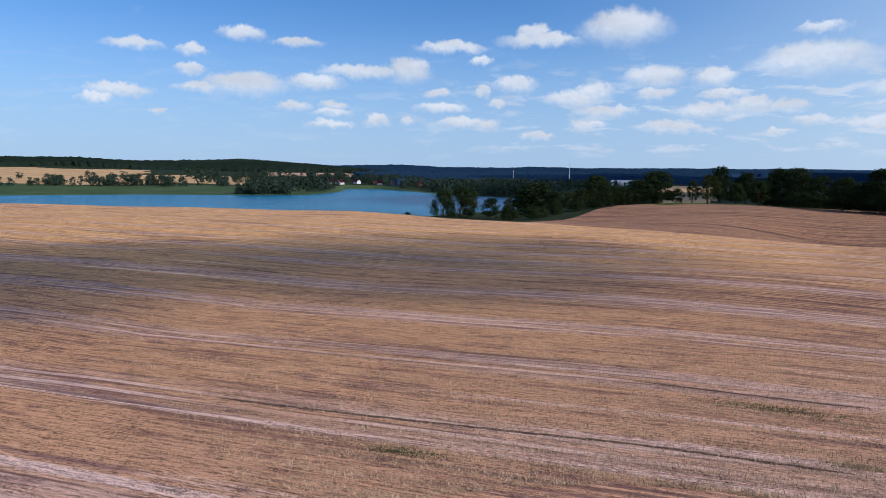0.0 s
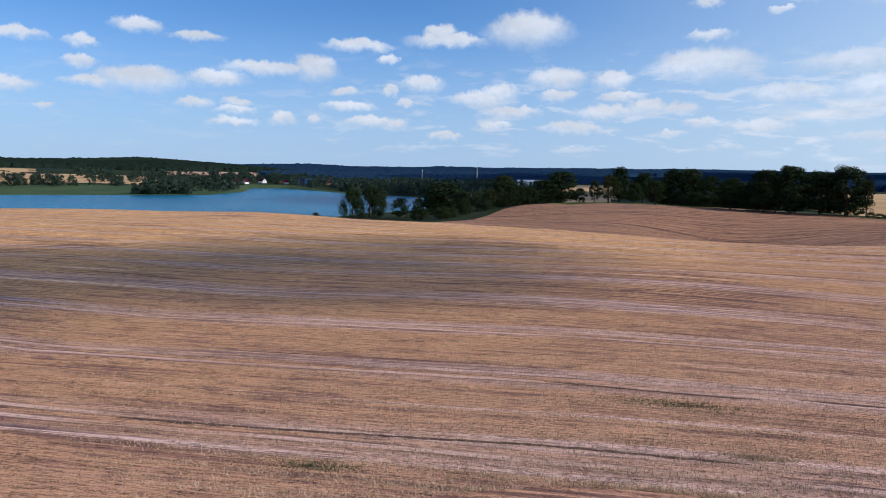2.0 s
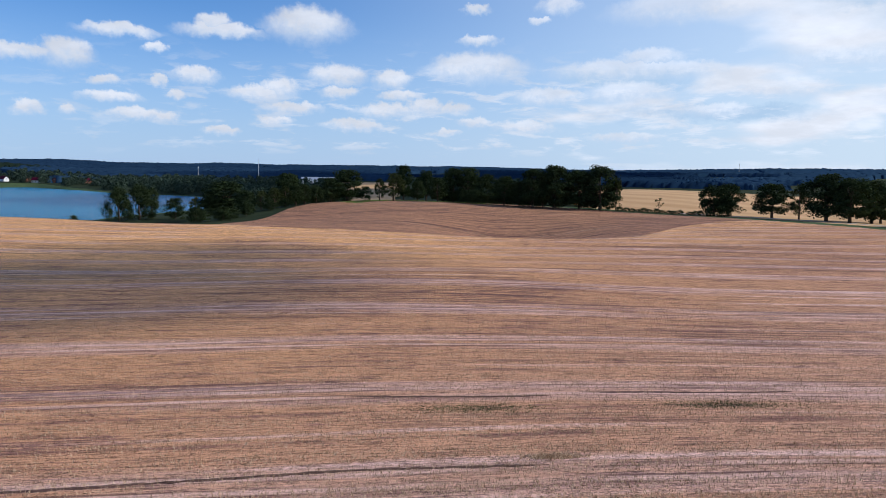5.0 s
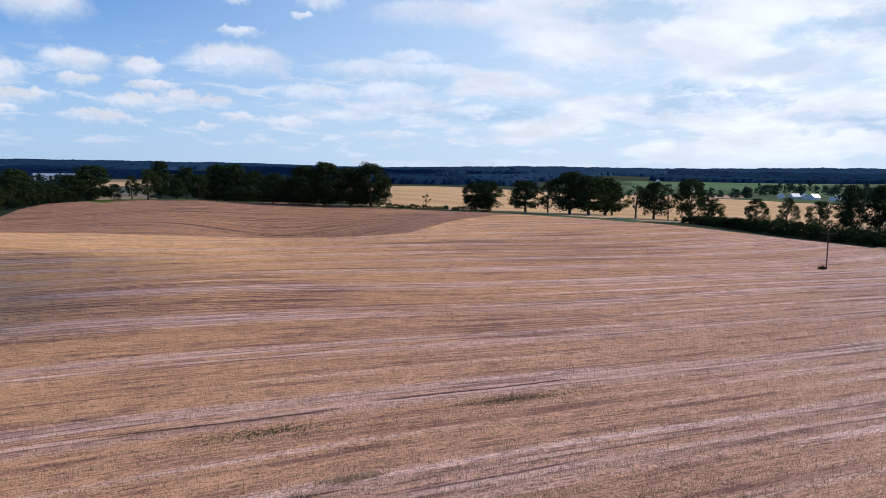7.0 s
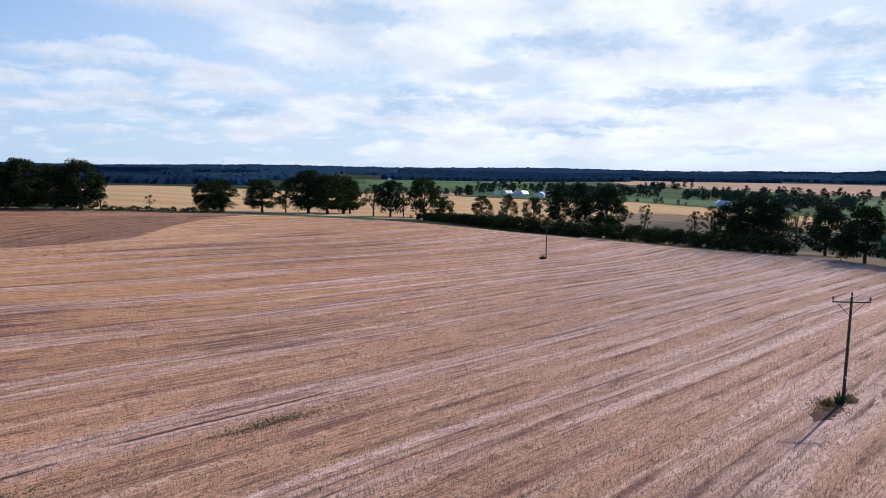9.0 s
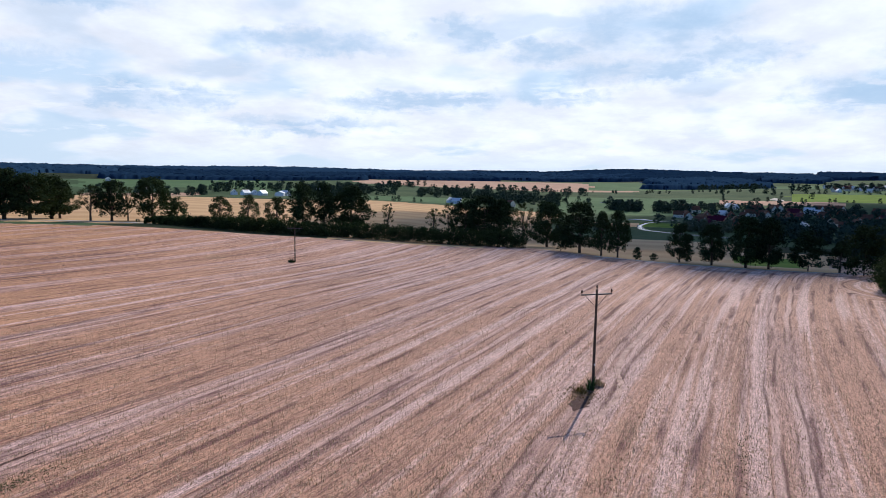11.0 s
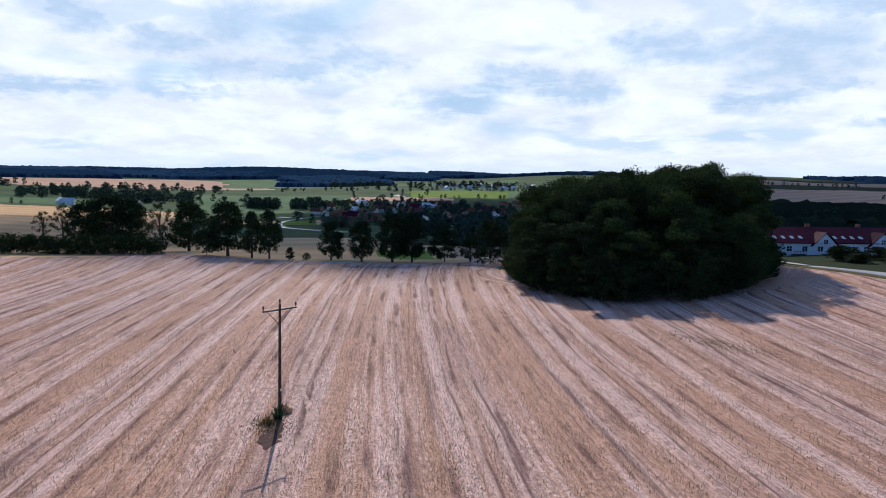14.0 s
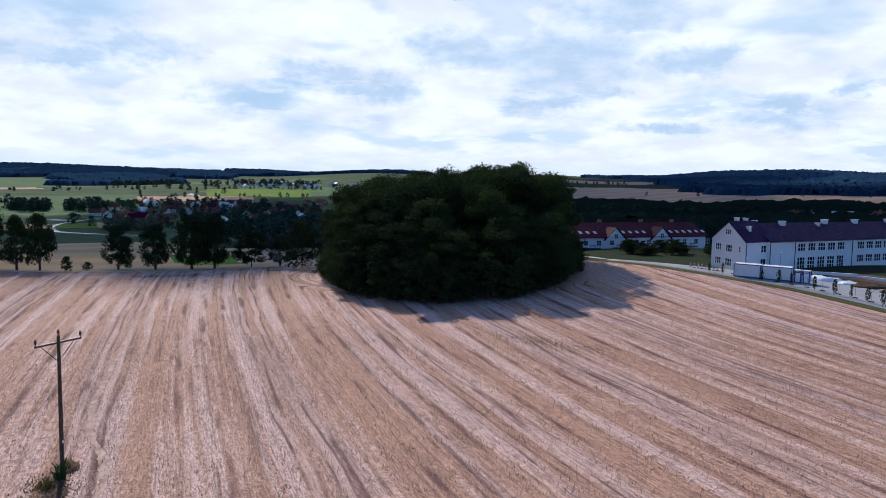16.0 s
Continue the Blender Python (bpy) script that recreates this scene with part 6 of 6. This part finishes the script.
def make_container(x, y, turn, length, label):
    """A site container: ribbed shell, blue frame, door and roof lip."""
    thing = new("site_container")
    thing.matrix_basis = pose(x, y, ground_at(x, y) + 0.12, 0, 0, turn)
    h, w = 2.35, 2.4
    part("body", boxes(((-length / 2 + 0.04, -w / 2 + 0.04, 0.12), (length / 2 - 0.04, w / 2 - 0.04, h - 0.1)), bevel=0.02), M_WHITE, thing)
    bm = bmesh.new()
    for sx in (1, -1):
        for sy in (1, -1):
            box(bm, (sx * length / 2 - 0.05, sy * w / 2 - 0.05, 0), (sx * length / 2 + 0.05, sy * w / 2 + 0.05, h))
    for z in (0.05, h - 0.05):
        for sy in (1, -1):
            box(bm, (-length / 2, sy * w / 2 - 0.05, z - 0.06), (length / 2, sy * w / 2 + 0.05, z + 0.06))
        for sx in (1, -1):
            box(bm, (sx * length / 2 - 0.05, -w / 2, z - 0.06), (sx * length / 2 + 0.05, w / 2, z + 0.06))
    part("corner_frame", bm, M_BLUE, thing, "dark blue steel edge frame")
    part("roof", boxes(((-length / 2, -w / 2, h), (length / 2, w / 2, h + 0.07))), M_FRAME, thing)
    part("door", boxes(((length / 2 - 0.6, w / 2 - 0.05, 0.2), (length / 2 - 1.5, w / 2 + 0.02, 2.2))), M_FRAME, thing)
    for i in range(3):
        bm = boxes(((-length / 2 + 0.8 + 1.2 * i, w / 2 - 0.06, 0.25), (-length / 2 + 0.86 + 1.2 * i, w / 2 - 0.025, h - 0.25)))
        part("rib", bm, M_FRAME, thing)
    tagged(thing, label, "site container", "site containers")


make_container(64.5, -126.3, -171, 4.5, "white site container with a blue steel frame")
make_container(59.7, -127.4, -168, 4.8, "white site container with a blue steel frame")


def make_toilet(x, y, turn):
    thing = new("toilet_cabin")
    thing.matrix_basis = pose(x, y, ground_at(x, y) + 0.08, 0, 0, turn)
    part("body", boxes(((-0.55, -0.55, 0.05), (0.55, 0.55, 2.1)), bevel=0.04), M_BLUE, thing)
    part("roof", boxes(((-0.6, -0.6, 2.1), (0.6, 0.6, 2.28)), bevel=0.07), M_FRAME, thing)
    part("door", boxes(((-0.36, 0.54, 0.15), (0.36, 0.58, 1.98)), bevel=0.01), M_FRAME, thing, "pale door panel")
    part("vent", boxes(((-0.3, 0.575, 1.75), (0.3, 0.59, 1.9))), M_DARKTRIM, thing)
    tagged(thing, "blue plastic portable toilet cabin with a pale roof", "toilet cabin", "toilet cabins")


make_toilet(56.2, -127.4, 10)
make_toilet(54.9, -127.8, 10)

# fence stands and young trees along the yard's edge
EDGE = np.array([(76.0, -127.6), (62, -124.3), (55, -122.9), (46, -119.7), (39.5, -116.5), (26, -110.5)], float)
EDGE_AT = np.concatenate([[0], np.cumsum(np.hypot(*np.diff(EDGE, axis=0).T))])


def on_edge(s, inward=0.0):
    x, y = np.interp(s, EDGE_AT, EDGE[:, 0]), np.interp(s, EDGE_AT, EDGE[:, 1])
    return float(x) + 0.25 * inward, float(y) - inward


def make_stand():
    thing = new("fence_stand")
    bm = bmesh.new()
    rod(bm, (0, 0, 0.05), (0, 0, 1.75), 0.035, 0.035, 8)
    part("post", bm, M_METAL, thing)
    bm = bmesh.new()
    rod(bm, (-0.5, 0, 1.7), (0.5, 0, 1.7), 0.03, 0.03, 8)
    part("rail", bm, M_METAL, thing)
    part("foot", boxes(((-0.42, -0.16, 0), (0.42, 0.16, 0.14)), bevel=0.03), M_RUBBER, thing, "black rubber foot")
    return tagged(thing, "grey fence stand on a black rubber foot", "fence stand", "fence stands at the yard")


first = make_stand()
for i in range(15):
    x, y = on_edge(9.0 + 2.9 * i, 1.4)
    m = pose(x, y, ground_at(x, y) + 0.06, 0, 0, 160)
    if i:
        copy_thing(first, m)
    else:
        first.matrix_basis = m
for i, (s, h) in enumerate(((4.0, 1.9), (7.0, 2.2), (10.5, 2.4), (15.2, 2.0), (18.4, 2.6), (20.6, 2.3), (25.0, 2.5), (28.6, 2.7), (31.5, 2.4),
                            (34.5, 2.5), (37.0, 2.6))):
    x, y = on_edge(s, 0.1)
    plant("open", x, y, h, 0.36 if h < 2.45 else 0.5, "young yard trees", "newly planted slender young tree at the yard edge", category="tree")


def make_barrier():
    thing = new("barrier_board")
    part("board", boxes(((-0.13, -0.03, 0.25), (0.13, 0.03, 1.0)), bevel=0.01), M_REDPAINT, thing)
    for z in (0.42, 0.72):
        part("stripe", boxes(((-0.132, -0.034, z), (0.132, 0.034, z + 0.14))), M_FRAME, thing, "white stripe")
    part("foot", boxes(((-0.3, -0.14, 0), (0.3, 0.14, 0.1)), bevel=0.02), M_RUBBER, thing)
    return tagged(thing, "red and white striped barrier board", "barrier board", "barrier boards at the path")


first = make_barrier()
for i in range(8):
    x, y = 77.2 - 0.85 * i, -129.4 + 0.12 * i
    m = pose(x, y, ground_at(x, y) + 0.06, 0, 0, 70 + 8 * (i % 3))
    if i:
        copy_thing(first, m)
    else:
        first.matrix_basis = m


def make_heap(name, x, y, half, height, mat, label, category, seed, stretch=1.0, turn=0.0):
    """A lumpy heap lying on the ground."""
    rng = np.random.default_rng(seed)
    bm = bmesh.new()
    bmesh.ops.create_icosphere(bm, subdivisions=3, radius=1.0)
    p = rng.random(6) * 6.28
    for v in bm.verts:
        k = 1 + 0.22 * math.sin(5 * v.co.x + p[0]) * math.sin(4 * v.co.y + p[1]) + 0.15 * math.sin(9 * v.co.y + p[2] + 3 * v.co.z)
        v.co = Vector((v.co.x * half * stretch * k, v.co.y * half * k, max(v.co.z, -0.15) * height * k))
    ob = new(name, bpy.data.meshes.new(name))
    bm.to_mesh(ob.data)
    bm.free()
    ob.data.materials.append(mat)
    ob.data.shade_smooth()
    ob.matrix_basis = pose(x, y, ground_at(x, y), 0, 0, turn)
    return tagged(ob, label, category)


make_heap("soil_mound", 67.2, -11.6, 0.55, 0.30, M_SOIL, "small brown mound of dug earth at the pole", "earth mound", 9, 1.4, -20)
make_heap("plastic_sheet", 54.0, -133.6, 2.0, 0.7, M_SHEET, "crumpled white plastic sheeting over stacked material", "sheeting", 1, 1.5, 15)
make_heap("plastic_sheet", 49.6, -133.2, 1.2, 0.5, M_SHEET, "crumpled white plastic sheeting over stacked material", "sheeting", 2, 1.5, 30)
make_heap("rubble_heap", 46.8, -132.4, 1.5, 0.6, M_SOIL, "low heap of dark rubble on the yard", "rubble heap", 3, 1.7, 20)
make_heap("rubble_heap", 42.0, -130.6, 1.3, 0.7, M_SOIL, "low heap of dark rubble on the yard", "rubble heap", 4, 1.6, 35)
make_heap("board_stack", 57.2, -133.4, 0.9, 0.45, M_CONCRETE, "pale stack of building boards", "board stack", 5, 1.8, 10)


def make_lamp(x, y):
    thing = new("street_lamp")
    thing.location = (x, y, ground_at(x, y))
    bm = bmesh.new()
    rod(bm, (0, 0, 0), (0, 0, 4.2), 0.07, 0.045, 10)
    part("post", bm, M_METAL, thing)
    part("lamp_head", boxes(((-0.15, -0.45, 4.16), (0.15, 0.15, 4.28)), bevel=0.03), M_FRAME, thing)
    tagged(thing, "slim grey street lamp in the school yard", "street lamp")


make_lamp(61.4, -133.2)
# shrubs on the slope between the stubble and the terrace
slope = random.Random(4)
for i in range(22):
    b, d = radians(slope.uniform(149.5, 158.0)), slope.uniform(164, 182)
    plant("bush", 14.4 + d * math.sin(b), 2.6 + d * math.cos(b), slope.uniform(1.6, 3.4), slope.uniform(1.6, 2.8), "slope shrubs",
          "low dark shrub on the grassy slope", name="bush")

# ---------------------------------------------------------------- river, roads and tracks
draped("river", [(745, -237), (706, -202), (671, -176.5), (640, -163), (589, -151), (550, -146.5), (498, -153), (448, -172)],
       [(742, -231), (704, -196), (667, -170.5), (636, -156.5), (587.5, -145), (547, -140), (495, -147), (444, -166)], M_RIVER, 0.12,
       "narrow pale river winding through the meadow", "river", 2, 6)
draped("road", [(262, 268), (282, 238), (292, 205), (297, 172), (290, 140)],
       [(266, 270), (286, 240), (296, 206), (301, 172), (294, 139)], M_TRACK, 0.08,
       "pale gravel road under the avenue", "road", 2, 6)
draped("field_track", [(191, -34), (181, -47), (173, -66), (166, -82), (158, -100)], [(193, -33), (183, -46), (175, -65.5), (168, -81.5), (160, -99.5)], M_TRACK, 0.08,
       "pale farm track along the brow", "track", 2, 6)



def wet_patch(b0, b1, r0, r1, name, mat, lift, label, category):
    """A strip between two bearings and two distances, laid on the valley floor."""
    k = np.linspace(0, 1, 7)
    b = np.radians(b0 + (b1 - b0) * k)
    fat = np.sin(np.pi * (0.08 + 0.84 * k))
    mid, half = (r0 + r1) / 2 + (r1 - r0) * 0.3 * np.sin(5 * k), (r1 - r0) / 2 * fat
    draped(name, np.stack([(mid + half) * np.sin(b), (mid + half) * np.cos(b)], -1), np.stack([(mid - half) * np.sin(b), (mid - half) * np.cos(b)], -1),
           mat, lift, label, category, 2, 3)


wet_patch(100.9, 102.4, 1075, 1110, "pond", M_RIVER, 0.25, "shallow pale pond in the river meadow", "pond")
wet_patch(103.2, 105.4, 738, 762, "pond", M_RIVER, 0.25, "shallow pale pond in the river meadow", "pond")
wet_patch(108.0, 110.8, 800, 818, "pond", M_RIVER, 0.25, "shallow pale pond beside the village", "pond")
wet_patch(113.5, 114.5, 1195, 1260, "field_track", M_TRACK, 0.15, "pale chalky track between the valley fields", "track")
# ---------------------------------------------------------------- marks on the stubble
M_PRESSED = plain("pressed_straw", (0.54, 0.365, 0.295), 0.9, 0.0, 9.0, 0.55, 0.05)


def field_line(points, width, mat, name, label, seed, lift=0.025):
    """A wheel track: a ragged strip pressed along the rows."""
    rng = np.random.default_rng(seed)
    points = np.array(points, float)
    at = np.concatenate([[0], np.cumsum(np.hypot(*np.diff(points, axis=0).T))])
    s = np.arange(0, at[-1], 0.45)
    x, y = np.interp(s, at, points[:, 0]), np.interp(s, at, points[:, 1])
    for _ in range(6):
        x[1:-1], y[1:-1] = (x[:-2] + x[1:-1] + x[2:]) / 3, (y[:-2] + y[1:-1] + y[2:]) / 3
    dx, dy = np.gradient(x), np.gradient(y)
    l = np.hypot(dx, dy)
    nx, ny = -dy / l, dx / l
    taper = np.minimum(1, np.minimum(s, s[-1] - s) / 2.5)
    a = width * taper * rng.uniform(0.25, 0.75, len(s))
    b = width * taper * rng.uniform(0.25, 0.75, len(s))
    verts = []
    for q, up in ((a, -0.03), (a * 0.5, lift), (-b * 0.5, lift), (-b, -0.03)):
        px, py = x + nx * q, y + ny * q
        verts.append(np.stack([px, py, ground_height(px, py) + up + (0.02 * rng.random(len(s)) if up > 0 else 0)], -1))
    n = len(s)
    verts = np.concatenate(verts)
    faces = np.array([(k * n + i, k * n + i + 1, (k + 1) * n + i + 1, (k + 1) * n + i) for k in range(3) for i in range(n - 1)])
    me = mesh_of(name, verts, faces[:, ::-1], [mat])
    ob = new(name, me)
    tagged(ob, label, "wheel track", kind="structure")


field_line([(8.5, 48.7), (11.7, 47.3), (17.1, 44.7), (23.2, 42.1), (26.0, 41.2)], 0.42, M_RUT_SOIL, "wheel_rut", "dark wheel rut in the stubble", 1)
field_line([(29.0, 40.8), (32.7, 39.3), (38.5, 36.7), (44.7, 34.3), (48.0, 33.2)], 0.40, M_RUT_SOIL, "wheel_rut", "dark wheel rut in the stubble", 2)
field_line([(58.8, -8.0), (61.0, -8.9), (63.0, -9.8), (65.4, -10.7)], 2.6, M_RUT_SOIL, "bare_patch", "dark bare earth beside the power pole", 8, 0.03)
field_line([(50.6, -6.2), (55.0, -8.4), (58.1, -10.2), (62.9, -12.7), (67.0, -14.0), (72.9, -15.0), (79.7, -17.2), (90.8, -22.5), (104, -29)], 0.75, M_PRESSED,
           "wheel_track", "pale wheel track swinging round the pole", 5)
field_line([(-28, 43), (-13, 38.5), (4, 33.5), (17, 28.4)], 0.5, M_RUT_SOIL, "wheel_rut", "dark wheel rut in the stubble", 6)


def regrowth(name, x, y, long, wide, turn, blades, tall, mat, label, seed):
    """A low strip of green coming up through the stubble."""
    rng = np.random.default_rng(seed)
    u, v = rng.normal(size=blades) * long * 0.45, rng.normal(size=blades) * wide * 0.45
    c, s = math.cos(radians(turn)), math.sin(radians(turn))
    bx, by = u * c - v * s, u * s + v * c
    h, d = tall * rng.uniform(0.4, 1.2, blades), rng.random(blades) * 6.283
    w = rng.uniform(0.03, 0.07, blades)
    z = ground_height(bx + x, by + y) - ground_at(x, y) - 0.02
    ux, uy = -np.sin(d) * w, np.cos(d) * w
    verts = np.empty((blades, 3, 3))
    verts[:, 0] = np.stack([bx - ux, by - uy, z], -1)
    verts[:, 1] = np.stack([bx + ux, by + uy, z], -1)
    verts[:, 2] = np.stack([bx + np.cos(d) * h * 0.7, by + np.sin(d) * h * 0.7, z + h], -1)
    ob = new(name, mesh_of(name, verts.reshape(-1, 3), np.arange(blades * 3).reshape(-1, 3), [mat]))
    ob.location = (x, y, ground_at(x, y))
    tagged(ob, label, "regrowth", kind="stuff")


regrowth("green_regrowth", 17.9, 40.8, 7.5, 1.5, -23, 2300, 0.10, M_WEED, "thin strip of green weeds in the stubble", 1)
regrowth("green_regrowth", 38.6, 32.8, 7.5, 1.4, -23, 2300, 0.10, M_WEED, "thin strip of green weeds in the stubble", 2)
regrowth("green_regrowth", -12.0, 32.0, 4.0, 0.9, -16, 1000, 0.12, M_WEED, "thin strip of green weeds in the stubble", 3)
regrowth("green_regrowth", 50.0, -19.5, 9.0, 1.0, -22, 420, 0.10, M_WEED, "thin strip of green weeds in the stubble", 4)
regrowth("dry_regrowth", 66.0, -65.8, 11.0, 2.6, 9, 3800, 0.08, M_OLD, "olive brown strip of withered weeds in the stubble", 5)
regrowth("dry_regrowth", 64.2, -9.7, 3.4, 1.9, -22, 1000, 0.16, M_OLD, "withered brown weeds on bare ground beside the pole", 7)
regrowth("straw_heap", 18.1, 29.4, 2.2, 0.5, -22, 2000, 0.18, M_DRYSTRAW, "small pale heap of loose straw on the stubble", 6)

# ---------------------------------------------------------------- standing and lying straw on the nearer stubble
def make_straw():
    rng = np.random.default_rng(77)
    n = 380000
    b = np.radians(rng.uniform(-38, 176, n))
    r = 27 + 80 * rng.random(n) ** 1.4
    x, y = r * np.sin(b), r * np.cos(b)
    across, along = row_coordinates(x, y)
    # straw lies thicker in some rows than in others
    band = 0.5 + 0.5 * np.sin(across * 2.1 + 1.7 * np.sin(along / 31) + 3 * np.sin(across / 5.3))
    keep = (rng.random(n) < 0.25 + 0.75 * band) & (edge_distance(x, y, SITE) > 1) & (((x - 121) / 28) ** 2 + ((y + 105) / 28) ** 2 > 1)
    x, y = x[keep], y[keep]
    n = len(x)
    z = ground_height(x, y)
    tall = rng.uniform(0.10, 0.26, n)
    lying = rng.random(n) < 0.45
    d = rng.random(n) * 6.283
    reach = np.where(lying, rng.uniform(0.20, 0.42, n), rng.uniform(0.0, 0.10, n))
    rise = np.where(lying, rng.uniform(0.04, 0.12, n), tall)
    w = rng.uniform(0.018, 0.042, n)
    ux, uy = -np.sin(d) * w, np.cos(d) * w
    verts = np.empty((n, 3, 3))
    verts[:, 0] = np.stack([x - ux, y - uy, z - 0.02], -1)
    verts[:, 1] = np.stack([x + ux, y + uy, z - 0.02], -1)
    verts[:, 2] = np.stack([x + reach * np.cos(d), y + reach * np.sin(d), z + rise], -1)
    ob = new("straw", mesh_of("straw", verts.reshape(-1, 3), np.arange(n * 3).reshape(-1, 3), [M_DRYSTRAW]))
    tagged(ob, "cut straw stalks standing and lying on the stubble", "straw", kind="stuff")


make_straw()
